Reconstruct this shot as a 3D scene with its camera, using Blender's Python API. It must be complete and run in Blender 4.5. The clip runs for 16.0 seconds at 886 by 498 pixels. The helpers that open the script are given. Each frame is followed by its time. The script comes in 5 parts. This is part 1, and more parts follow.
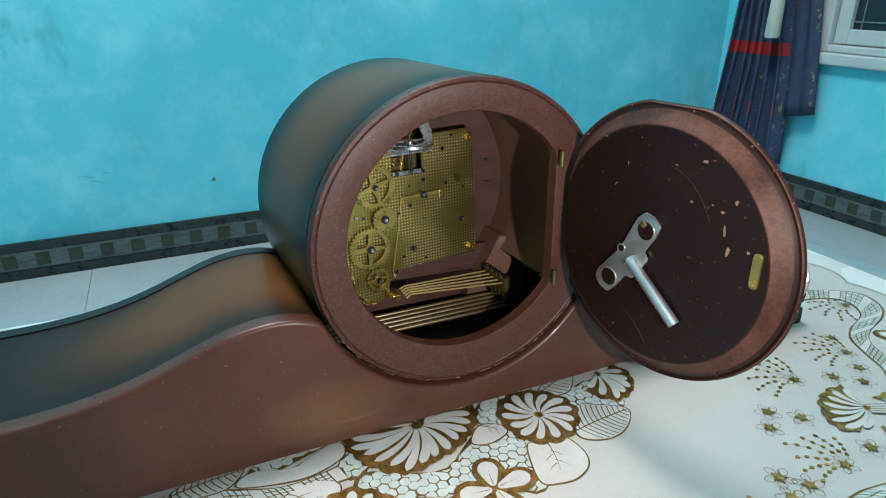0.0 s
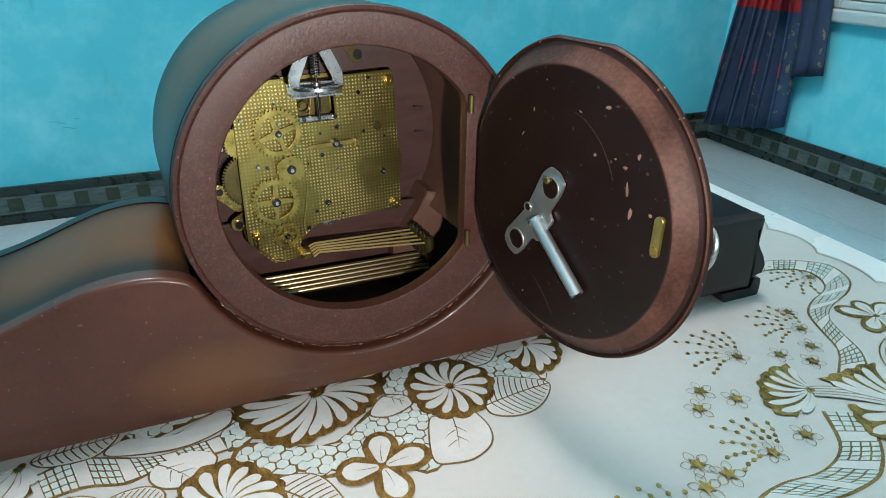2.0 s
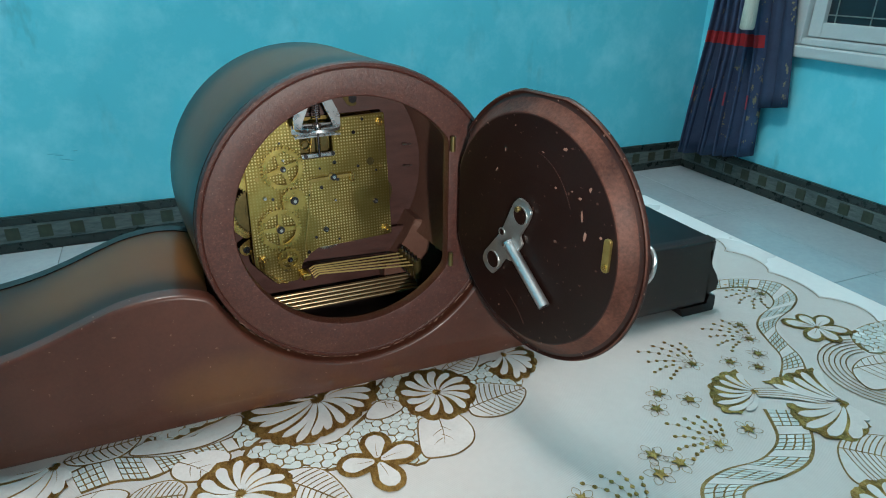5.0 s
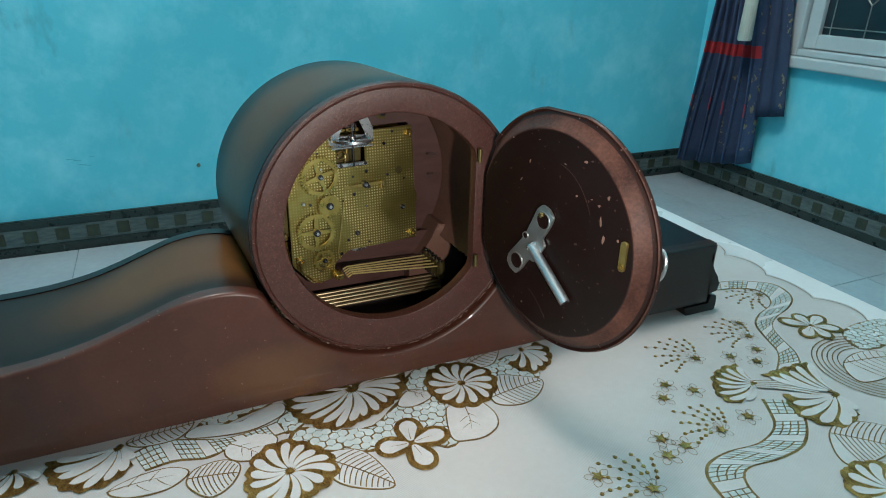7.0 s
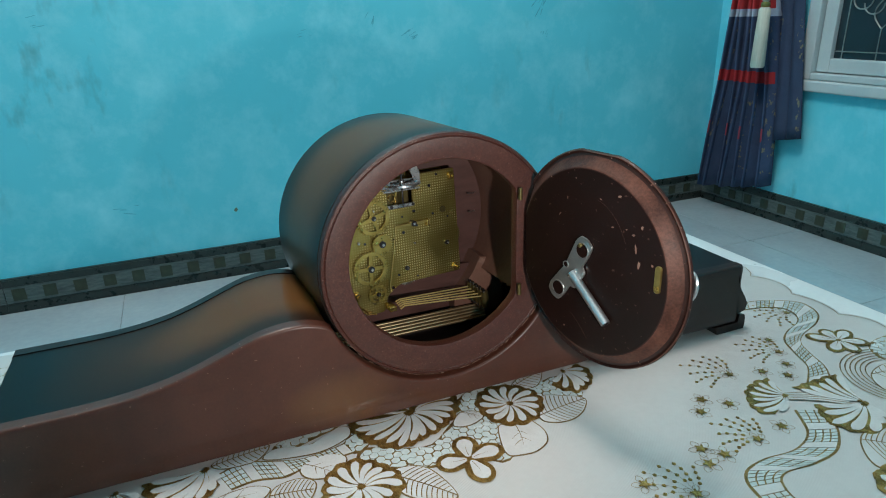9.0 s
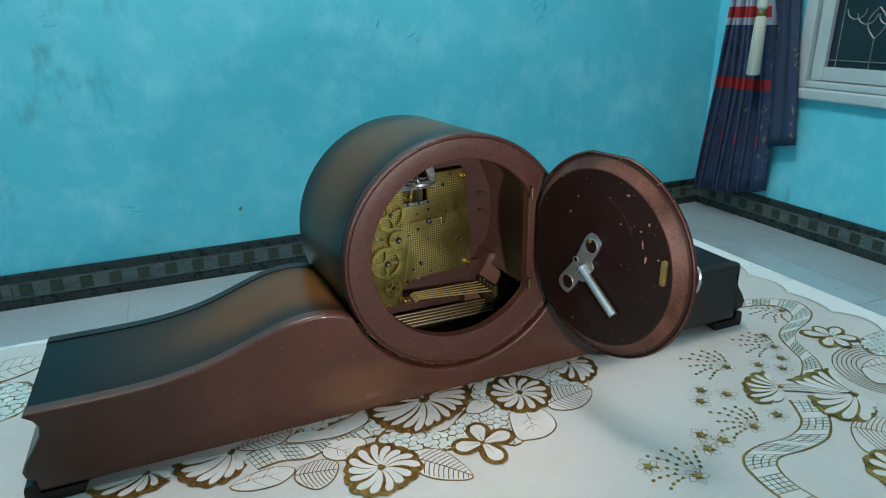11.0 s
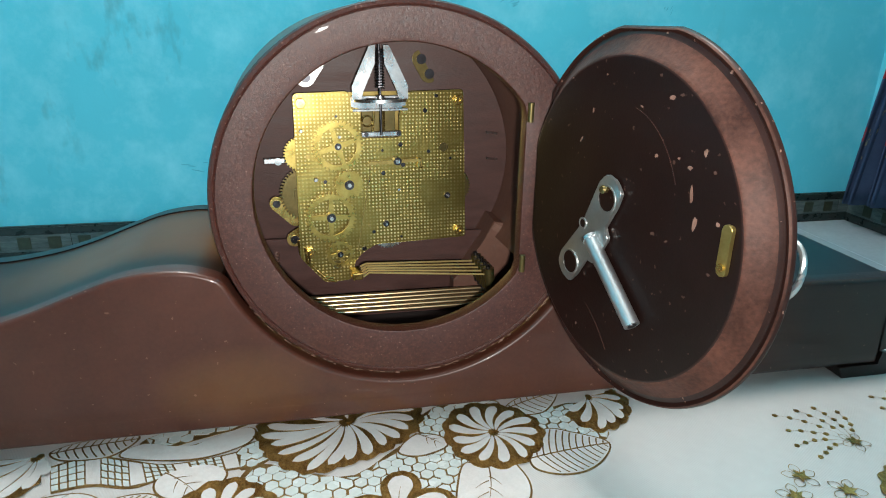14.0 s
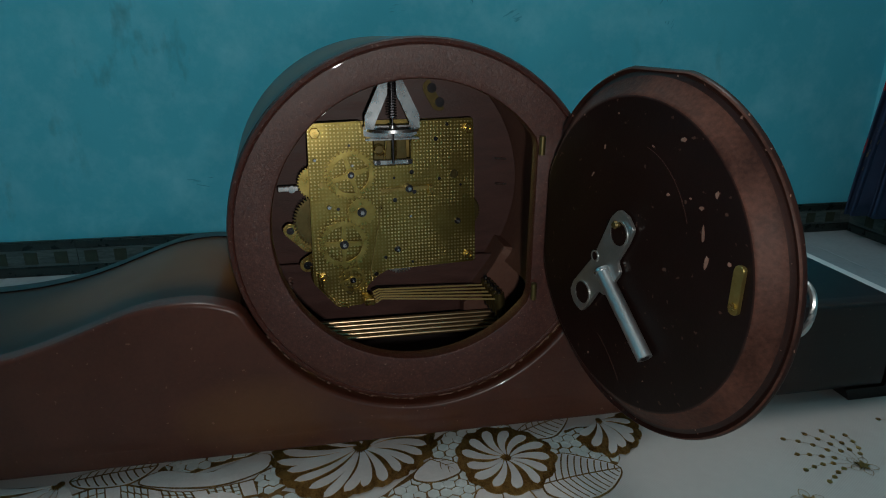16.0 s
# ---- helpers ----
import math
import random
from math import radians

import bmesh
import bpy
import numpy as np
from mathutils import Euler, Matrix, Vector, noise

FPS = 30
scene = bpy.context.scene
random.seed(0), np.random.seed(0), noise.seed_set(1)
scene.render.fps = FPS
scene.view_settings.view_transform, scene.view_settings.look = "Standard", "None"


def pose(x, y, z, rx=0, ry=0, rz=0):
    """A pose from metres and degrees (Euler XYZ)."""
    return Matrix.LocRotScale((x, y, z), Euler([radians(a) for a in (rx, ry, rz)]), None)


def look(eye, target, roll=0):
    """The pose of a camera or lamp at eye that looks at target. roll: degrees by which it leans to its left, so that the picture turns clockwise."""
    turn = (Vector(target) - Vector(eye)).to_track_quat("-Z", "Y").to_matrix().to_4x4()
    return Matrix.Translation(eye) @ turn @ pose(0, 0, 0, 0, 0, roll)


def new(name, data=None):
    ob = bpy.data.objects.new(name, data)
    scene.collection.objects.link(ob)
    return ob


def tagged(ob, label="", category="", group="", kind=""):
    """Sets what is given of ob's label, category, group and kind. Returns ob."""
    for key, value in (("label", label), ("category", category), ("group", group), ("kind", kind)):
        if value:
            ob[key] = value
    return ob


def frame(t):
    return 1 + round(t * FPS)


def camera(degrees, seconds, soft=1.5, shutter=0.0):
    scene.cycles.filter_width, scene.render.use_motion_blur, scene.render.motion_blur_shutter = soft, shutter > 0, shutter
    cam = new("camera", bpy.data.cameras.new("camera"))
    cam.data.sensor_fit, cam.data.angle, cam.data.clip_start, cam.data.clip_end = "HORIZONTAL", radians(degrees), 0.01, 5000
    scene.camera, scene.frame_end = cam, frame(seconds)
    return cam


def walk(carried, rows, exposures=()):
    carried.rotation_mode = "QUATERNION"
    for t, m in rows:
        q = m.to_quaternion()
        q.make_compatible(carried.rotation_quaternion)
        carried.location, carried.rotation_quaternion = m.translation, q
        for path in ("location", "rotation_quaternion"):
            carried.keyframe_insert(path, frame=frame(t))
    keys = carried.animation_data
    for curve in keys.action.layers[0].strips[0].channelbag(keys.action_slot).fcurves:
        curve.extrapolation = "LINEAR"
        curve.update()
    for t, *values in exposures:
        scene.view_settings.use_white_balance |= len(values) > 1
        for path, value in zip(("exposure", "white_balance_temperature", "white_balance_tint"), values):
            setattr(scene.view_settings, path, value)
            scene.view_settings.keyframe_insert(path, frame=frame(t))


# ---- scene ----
cam = camera(70.0, 16.0, soft=1.05)
PATH = [
    (0, (-0.156, -0.326, 0.28), (0.581, 1.364, -0.493), -0.4),
    (0.5, (-0.134, -0.324, 0.274), (0.599, 1.353, -0.533), 0.3),
    (1, (-0.101, -0.32, 0.265), (0.595, 1.342, -0.603), 0.9),
    (1.5, (-0.087, -0.314, 0.263), (0.598, 1.342, -0.625), 1.0),
    (2, (-0.08, -0.319, 0.263), (0.603, 1.335, -0.628), 0.7),
    (2.5, (-0.074, -0.327, 0.265), (0.617, 1.33, -0.618), 0.9),
    (3, (-0.068, -0.334, 0.264), (0.628, 1.324, -0.611), 1.1),
    (3.5, (-0.074, -0.338, 0.265), (0.637, 1.316, -0.604), 1.4),
    (4, (-0.081, -0.345, 0.27), (0.636, 1.317, -0.581), 1.0),
    (6.5, (-0.127, -0.389, 0.296), (0.632, 1.283, -0.497), 1.2),
    (7, (-0.134, -0.391, 0.297), (0.613, 1.283, -0.503), 1.1),
    (7.5, (-0.145, -0.394, 0.299), (0.596, 1.282, -0.5), 0.5),
    (8, (-0.155, -0.403, 0.302), (0.592, 1.278, -0.484), 0.1),
    (8.5, (-0.166, -0.411, 0.306), (0.579, 1.285, -0.446), -0.4),
    (9, (-0.17, -0.422, 0.314), (0.533, 1.314, -0.388), -1.8),
    (11.5, (-0.199, -0.441, 0.318), (0.524, 1.291, -0.373), -1.0),
    (12, (-0.19, -0.436, 0.313), (0.52, 1.305, -0.367), -0.9),
    (12.5, (-0.149, -0.393, 0.29), (0.459, 1.391, -0.38), -1.5),
    (13, (-0.094, -0.353, 0.262), (0.47, 1.446, -0.405), -1.3),
    (13.5, (-0.066, -0.331, 0.236), (0.372, 1.497, -0.446), -0.3),
    (14, (-0.039, -0.311, 0.223), (0.328, 1.532, -0.462), 0.8),
    (14.5, (-0.03, -0.305, 0.219), (0.324, 1.543, -0.458), -0.2),
    (15, (-0.034, -0.306, 0.222), (0.314, 1.545, -0.45), -0.0),
    (15.5, (-0.038, -0.309, 0.225), (0.318, 1.543, -0.442), -0.1),
    (16, (-0.046, -0.312, 0.236), (0.319, 1.541, -0.425), 0.5),
]
EXPOSURE = [(0, 0.38), (1.5, 0.32), (4, 0.18), (7, 0.0), (12, 0.0), (13, 0.28), (14, 0.4), (14.5, 0.35), (15, -0.5), (15.5, -1.6), (16, -1.5)]
walk(cam, [(t, look(eye, target, roll)) for t, eye, target, roll in PATH], EXPOSURE)

# ---- world and light: a room at night, one ceiling tube and the film-maker's torch beside the lens ----
world = bpy.data.worlds.new("night")
scene.world = world
world.use_nodes = True
world.node_tree.nodes["Background"].inputs[0].default_value = (0.05, 0.07, 0.1, 1)
world.node_tree.nodes["Background"].inputs[1].default_value = 0.3


def lamp(name, kind, energy, color, m, **extra):
    data = bpy.data.lights.new(name, kind)
    data.energy, data.color = energy, color
    if "size" in extra:
        data.shape, data.size, data.size_y = "RECTANGLE", extra["size"], extra["size_y"]
    if "radius" in extra:
        data.shadow_soft_size = extra["radius"]
    ob = new(name, data)
    ob.matrix_world = m
    return ob


TORCH = (-0.032, -0.338, 0.216)
torch = lamp("torch_light", "SPOT", 5.0, (1.0, 0.95, 0.89), look(TORCH, (-0.005, 0.08, 0.165)), radius=0.005)
torch.data.spot_size, torch.data.spot_blend = radians(105), 1.0
lamp("bulb_light", "POINT", 84, (1.0, 0.97, 0.93), pose(-0.10, 0.30, 2.20), radius=0.24)


# ---- materials ----
class Mat:
    """A node material, written step by step."""

    def __init__(self, name):
        self.m = bpy.data.materials.new(name)
        self.m.use_nodes = True
        self.t = self.m.node_tree
        self.b = self.t.nodes["Principled BSDF"]

    def node(self, kind, **values):
        n = self.t.nodes.new(kind)
        for k, v in values.items():
            if k == "op":
                n.operation = v
        return n

    def link(self, a, b):
        self.t.links.new(a, b)

    def coord(self, which="Object"):
        return self.node("ShaderNodeTexCoord").outputs[which]

    def math(self, op, a, b=None, clamp=False):
        n = self.node("ShaderNodeMath", op=op)
        n.use_clamp = clamp
        for i, v in enumerate((a, b)):
            if v is None:
                continue
            if isinstance(v, (int, float)):
                n.inputs[i].default_value = v
            else:
                self.link(v, n.inputs[i])
        return n.outputs[0]

    def noise(self, scale, detail=4, rough=0.6, vec=None, stretch=None):
        v = vec or self.coord()
        if stretch:
            mp = self.node("ShaderNodeMapping")
            mp.inputs["Scale"].default_value = stretch
            self.link(v, mp.inputs[0])
            v = mp.outputs[0]
        n = self.node("ShaderNodeTexNoise")
        n.inputs["Scale"].default_value, n.inputs["Detail"].default_value, n.inputs["Roughness"].default_value = scale, detail, rough
        self.link(v, n.inputs["Vector"])
        return n.outputs["Fac"]

    def ramp(self, fac, stops, constant=False):
        n = self.node("ShaderNodeValToRGB")
        r = n.color_ramp
        if constant:
            r.interpolation = "CONSTANT"
        while len(r.elements) < len(stops):
            r.elements.new(0.5)
        for e, (p, c) in zip(r.elements, stops):
            e.position = p
            e.color = (*c, 1) if len(c) == 3 else c
        self.link(fac, n.inputs[0])
        return n.outputs[0]

    def mix(self, fac, a, b, blend="MIX"):
        n = self.node("ShaderNodeMix")
        n.data_type, n.blend_type = "RGBA", blend
        for socket, v in ((n.inputs[0], fac), (n.inputs[6], a), (n.inputs[7], b)):
            if isinstance(v, (int, float)):
                socket.default_value = v
            elif isinstance(v, tuple):
                socket.default_value = (*v, 1)
            else:
                self.link(v, socket)
        return n.outputs[2]

    def bump(self, height, strength, distance=0.001):
        n = self.node("ShaderNodeBump")
        n.inputs["Strength"].default_value, n.inputs["Distance"].default_value = strength, distance
        self.link(height, n.inputs["Height"])
        old = self.b.inputs["Normal"]
        if old.is_linked:
            self.link(old.links[0].from_socket, n.inputs["Normal"])
        self.link(n.outputs[0], old)

    def set(self, color=None, rough=None, metal=None, coat=None, spec=None):
        for name, v in (("Base Color", color), ("Roughness", rough), ("Metallic", metal), ("Coat Weight", coat), ("Specular IOR Level", spec)):
            if v is None:
                continue
            if isinstance(v, (int, float)):
                self.b.inputs[name].default_value = v
            elif isinstance(v, tuple):
                self.b.inputs[name].default_value = (*v, 1)
            else:
                self.link(v, self.b.inputs[name])
        return self


def mixed(name, a, b, scale=20, fine=200, rough=0.5, metal=0.0, bump=0.1, dist=0.0005, coat=0.0, stretch=None, spread=0.15, spec=0.5):
    """Two close colours clouded into each other, fine grain, slightly uneven gloss."""
    m = Mat(name)
    big, small = m.noise(scale, stretch=stretch), m.noise(fine, stretch=stretch)
    f = m.math("ADD", m.math("MULTIPLY", big, 0.65), m.math("MULTIPLY", small, 0.35))
    m.set(m.ramp(f, [(0.35, a), (0.65, b)]), None, metal, coat, spec)
    m.set(rough=m.math("ADD", m.math("MULTIPLY", m.math("SUBTRACT", big, 0.5), spread * 2), rough, True))
    if bump:
        m.bump(small, bump, dist)
    return m.m


def wall_paint():
    m = Mat("turquoise_wall_paint")
    big, mid, fine = m.noise(1.6, 6), m.noise(9, 8, 0.7), m.noise(120)
    base = m.ramp(big, [(0.3, (0.095, 0.58, 0.715)), (0.7, (0.150, 0.70, 0.835))])
    base = m.mix(m.ramp(mid, [(0.46, (0, 0, 0)), (0.70, (0.7, 0.7, 0.7))]), base, (0.29, 0.77, 0.88))
    streak = m.noise(14, 4, 0.6, stretch=(1, 1, 0.45))
    dirt = m.math("MULTIPLY", m.ramp(streak, [(0.60, (0, 0, 0)), (0.72, (1, 1, 1))]), m.ramp(m.noise(2.3, 2), [(0.50, (0, 0, 0)), (0.64, (1, 1, 1))]))
    base = m.mix(m.math("MULTIPLY", dirt, 0.42), base, (0.05, 0.16, 0.2))
    m.set(base, 0.55)
    m.bump(mid, 0.35, 0.003)
    m.bump(fine, 0.2, 0.001)
    return m.m


def lacquer(name, a, b, rough, specks=0.5, coat=0.25):
    """Old brown lacquer over wood: cloudy colour, tiny pale nicks, hairline relief."""
    m = Mat(name)
    big, fine = m.noise(14, 5), m.noise(420, 3, 0.7)
    base = m.ramp(m.math("ADD", m.math("MULTIPLY", big, 0.75), m.math("MULTIPLY", fine, 0.25)), [(0.36, a), (0.64, b)])
    nick = m.ramp(m.noise(330, 2, 0.5), [(0.70, (0, 0, 0)), (0.73, (specks, specks, specks))])
    base = m.mix(nick, base, (0.30, 0.17, 0.13))
    m.set(base, m.math("ADD", m.math("MULTIPLY", m.noise(38, 6, 0.7), 0.22), rough - 0.11), 0.0, coat * 0.4, 0.24)
    m.b.inputs["Coat Roughness"].default_value = 0.22
    m.bump(m.noise(900, 2), 0.12, 0.0003)
    m.bump(m.noise(45, 4), 0.12, 0.0008)
    return m.m


def panel_lacquer():
    """Mahogany lacquer with an amber cloud low on the wing left of the drum."""
    m = Mat("mahogany_lacquer")
    big, fine = m.noise(14, 5), m.noise(420, 3, 0.7)
    base = m.ramp(m.math("ADD", m.math("MULTIPLY", big, 0.75), m.math("MULTIPLY", fine, 0.25)), [(0.36, (0.049, 0.0145, 0.0086)), (0.64, (0.086, 0.0275, 0.0165))])
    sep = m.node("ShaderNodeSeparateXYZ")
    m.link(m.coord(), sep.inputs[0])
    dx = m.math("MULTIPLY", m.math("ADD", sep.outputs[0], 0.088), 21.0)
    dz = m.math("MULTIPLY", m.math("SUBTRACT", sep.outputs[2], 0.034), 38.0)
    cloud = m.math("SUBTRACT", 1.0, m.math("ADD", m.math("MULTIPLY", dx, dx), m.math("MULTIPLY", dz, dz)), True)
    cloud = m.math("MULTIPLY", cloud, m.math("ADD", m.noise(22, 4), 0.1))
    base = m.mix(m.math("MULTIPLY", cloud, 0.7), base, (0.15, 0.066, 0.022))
    # The open door's shade is painted into the colour towards the right end.
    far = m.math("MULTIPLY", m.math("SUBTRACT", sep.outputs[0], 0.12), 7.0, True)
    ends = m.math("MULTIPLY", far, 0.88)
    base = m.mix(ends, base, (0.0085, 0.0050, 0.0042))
    nick = m.ramp(m.noise(330, 2, 0.5), [(0.70, (0, 0, 0)), (0.73, (0.35, 0.35, 0.35))])
    base = m.mix(nick, base, (0.30, 0.17, 0.13))
    m.set(base, m.math("ADD", m.math("MULTIPLY", m.noise(38, 6, 0.7), 0.20), 0.27), 0.0, 0.22, 0.34)
    m.b.inputs["Coat Roughness"].default_value = 0.05
    m.bump(m.noise(900, 2), 0.10, 0.0003)
    m.bump(m.noise(45, 4), 0.10, 0.0008)
    return m.m


def ring_wood():
    """Brown-stained wood with fine pores; pale flecks paint in their sparkle."""
    m = Mat("stained_ring_wood")
    grain = m.noise(46, 6, 0.75, stretch=(1, 1, 2.2))
    fine = m.noise(620, 5, 0.8)
    f = m.math("ADD", m.math("MULTIPLY", grain, 0.25), m.math("MULTIPLY", fine, 0.75))
    base = m.ramp(f, [(0.34, (0.030, 0.0090, 0.0064)), (0.52, (0.060, 0.0175, 0.0122)), (0.68, (0.110, 0.042, 0.031))])
    sparkle = m.ramp(m.noise(760, 2, 0.5), [(0.68, (0, 0, 0)), (0.72, (0.38, 0.38, 0.38))])
    base = m.mix(sparkle, base, (0.42, 0.27, 0.22))
    m.set(base, m.math("ADD", m.math("MULTIPLY", fine, 0.30), 0.20), 0.0, 0.04, 0.42)
    m.bump(fine, 0.45, 0.0006)
    return m.m


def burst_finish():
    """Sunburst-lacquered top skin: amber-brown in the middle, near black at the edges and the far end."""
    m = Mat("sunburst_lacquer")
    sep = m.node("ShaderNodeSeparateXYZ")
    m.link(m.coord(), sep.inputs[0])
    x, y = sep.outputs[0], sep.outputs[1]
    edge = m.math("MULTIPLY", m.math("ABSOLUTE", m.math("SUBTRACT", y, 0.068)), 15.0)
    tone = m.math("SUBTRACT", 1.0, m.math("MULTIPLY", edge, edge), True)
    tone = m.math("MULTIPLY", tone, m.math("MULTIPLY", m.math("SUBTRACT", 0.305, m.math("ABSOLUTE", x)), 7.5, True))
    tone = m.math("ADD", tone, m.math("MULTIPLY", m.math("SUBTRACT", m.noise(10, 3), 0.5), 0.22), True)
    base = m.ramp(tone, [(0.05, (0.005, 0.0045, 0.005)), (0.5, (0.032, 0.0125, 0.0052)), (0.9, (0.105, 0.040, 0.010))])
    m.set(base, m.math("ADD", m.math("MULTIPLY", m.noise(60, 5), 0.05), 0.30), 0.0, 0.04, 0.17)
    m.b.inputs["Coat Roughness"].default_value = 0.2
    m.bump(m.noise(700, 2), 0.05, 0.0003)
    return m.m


def dotted_brass():
    """Stamped brass movement plate: a grid of small dimples, their glint painted in paler, rubbed dull in places."""
    m = Mat("dimpled_brass")
    sep = m.node("ShaderNodeSeparateXYZ")
    m.link(m.coord(), sep.inputs[0])
    cells = []
    for s in (sep.outputs[0], sep.outputs[2]):
        f = m.math("SUBTRACT", m.math("FRACT", m.math("MULTIPLY", s, 1 / 0.00235)), 0.5)
        cells.append(m.math("MULTIPLY", f, f))
    dot = m.ramp(m.math("ADD", cells[0], cells[1]), [(0.045, (1, 1, 1)), (0.10, (0, 0, 0))])
    worn = m.ramp(m.noise(30, 3), [(0.42, (1, 1, 1)), (0.56, (0.15, 0.15, 0.15))])
    dot = m.math("MULTIPLY", dot, worn)
    base = m.ramp(m.noise(60, 5), [(0.3, (0.225, 0.168, 0.040)), (0.7, (0.350, 0.275, 0.080))])
    base = m.mix(m.math("MULTIPLY", dot, 0.75), base, (0.90, 0.78, 0.38))
    m.set(base, m.math("ADD", m.math("MULTIPLY", m.noise(90, 4), 0.15), 0.24), 0.92)
    m.bump(dot, 0.45, 0.0003)
    m.bump(m.noise(500, 3), 0.12, 0.0002)
    return m.m


def curtain_cloth(name, plain):
    m = Mat(name)
    sep = m.node("ShaderNodeSeparateXYZ")
    m.link(m.coord("UV"), sep.inputs[0])
    u, z = sep.outputs[0], sep.outputs[1]
    weave = m.noise(380, 3, 0.8)
    slate = m.ramp(m.math("ADD", m.math("MULTIPLY", m.noise(16), 0.6), m.math("MULTIPLY", weave, 0.4)), [(0.3, (0.020, 0.038, 0.090)), (0.7, (0.058, 0.090, 0.175))])
    # The rear layer's shade is mixed into its slate colour.
    if plain:
        slate = m.mix(0.45, slate, (0.02, 0.03, 0.06))
    fold = m.math("ABSOLUTE", m.math("SUBTRACT", m.math("FRACT", u), 0.5))
    crest = m.math("LESS_THAN", fold, 0.42)

    def within(lo, hi):
        return m.math("MULTIPLY", m.math("GREATER_THAN", z, lo), m.math("LESS_THAN", z, hi))

    pale = m.ramp(weave, [(0.3, (0.34, 0.38, 0.5)), (0.7, (0.46, 0.5, 0.6))])
    base = m.mix(within(0.276, 0.6), slate, pale) if not plain else slate
    red = m.math("MAXIMUM", within(0.096, 0.128), within(0.296, 0.326))
    base = m.mix(m.math("MULTIPLY", red, crest), base, (0.42, 0.02, 0.025)) if not plain else base
    sprig = m.math("GREATER_THAN", m.noise(70, 3, 0.7, stretch=(1, 1, 0.5)), 0.60)
    stripe = m.math("LESS_THAN", m.math("ABSOLUTE", m.math("SUBTRACT", m.math("FRACT", m.math("MULTIPLY", u, 0.5)), 0.5)), 0.16)
    gold = m.math("MULTIPLY", m.math("MULTIPLY", sprig, stripe), m.math("MAXIMUM", within(-0.16, 0.07), within(0.16, 0.27)))
    base = m.mix(m.math("MULTIPLY", gold, 0.8), base, (0.26, 0.22, 0.12))
    ring = m.math("MULTIPLY", m.math("MULTIPLY", within(-0.066, -0.028), m.math("LESS_THAN", fold, 0.11)), m.math("LESS_THAN", m.math("FRACT", m.math("MULTIPLY", u, 0.5)), 0.5))
    base = m.mix(m.math("MULTIPLY", ring, 0.85), base, (0.36, 0.03, 0.05)) if not plain else base
    m.set(base, 0.85)
    m.bump(weave, 0.3, 0.001)
    return m.m


def cloth_fabric():
    m = Mat("white_vinyl_cloth")
    sep = m.node("ShaderNodeSeparateXYZ")
    m.link(m.coord(), sep.inputs[0])
    rib = m.math("SINE", m.math("MULTIPLY", m.math("ADD", sep.outputs[0], m.math("MULTIPLY", sep.outputs[1], 0.6)), 4200.0))
    base = m.ramp(m.math("ADD", m.math("MULTIPLY", m.noise(7, 5), 0.7), m.math("MULTIPLY", m.noise(160), 0.3)), [(0.3, (0.425, 0.408, 0.395)), (0.7, (0.50, 0.482, 0.465))])
    m.set(base, m.math("ADD", m.math("MULTIPLY", m.noise(20), 0.2), 0.28), 0.0, 0.1)
    m.bump(rib, 0.10, 0.0003)
    m.bump(m.noise(9, 3), 0.5, 0.004)
    return m.m


def gold_print(name, a, b, rough=0.35, metal=0.75):
    m = Mat(name)
    fine = m.noise(420, 4, 0.8, stretch=(1, 0.5, 1))
    m.set(m.ramp(m.math("ADD", m.math("MULTIPLY", fine, 0.5), m.math("MULTIPLY", m.noise(60, 4), 0.5)), [(0.35, a), (0.62, b)]), rough, metal)
    m.bump(fine, 0.8, 0.0008)
    return m.m


WALL = wall_paint()
SCUFF = mixed("dark_wall_scuff", (0.065, 0.38, 0.50), (0.10, 0.54, 0.68), 90, 300, 0.6)
SCUFF_BROWN = mixed("brown_wall_mark", (0.14, 0.17, 0.12), (0.20, 0.26, 0.22), 90, 400, 0.6)
CEILING = mixed("ceiling_white", (0.70, 0.72, 0.72), (0.78, 0.79, 0.79), 2, 90, 0.8, bump=0.2)
PANEL = panel_lacquer()
DARK = lacquer("dark_lacquer", (0.008, 0.0045, 0.0042), (0.014, 0.0075, 0.0065), 0.36, 0.2, 0.3)
DOOR_IN = lacquer("door_inner_stain", (0.0070, 0.0026, 0.0020), (0.0125, 0.0046, 0.0036), 0.40, 0.22, 0.08)
RIM = lacquer("worn_rim_lacquer", (0.014, 0.0050, 0.0038), (0.034, 0.0120, 0.0086), 0.36, 1.0, 0.25)
BARE = mixed("bare_chipped_wood", (0.13, 0.066, 0.047), (0.25, 0.14, 0.105), 120, 900, 0.7)
WORN = mixed("rubbed_edge_lacquer", (0.030, 0.0100, 0.0066), (0.118, 0.046, 0.031), 34, 520, 0.55, bump=0.3, spec=0.22)
RING = ring_wood()
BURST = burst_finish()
PAPER = mixed("brown_inner_lining", (0.110, 0.048, 0.032), (0.165, 0.078, 0.054), 25, 300, 0.6, bump=0.25, coat=0.1)
BOARD = mixed("inner_stained_board", (0.050, 0.020, 0.016), (0.085, 0.034, 0.028), 30, 350, 0.5, bump=0.3, stretch=(1, 1, 5))
SOOT = mixed("black_painted_board", (0.012, 0.011, 0.012), (0.025, 0.022, 0.022), 30, 300, 0.45, coat=0.2)
PLATE = dotted_brass()
BRASS = mixed("polished_brass", (0.55, 0.38, 0.10), (0.70, 0.52, 0.19), 120, 700, 0.26, 0.95, 0.08, 0.0002)
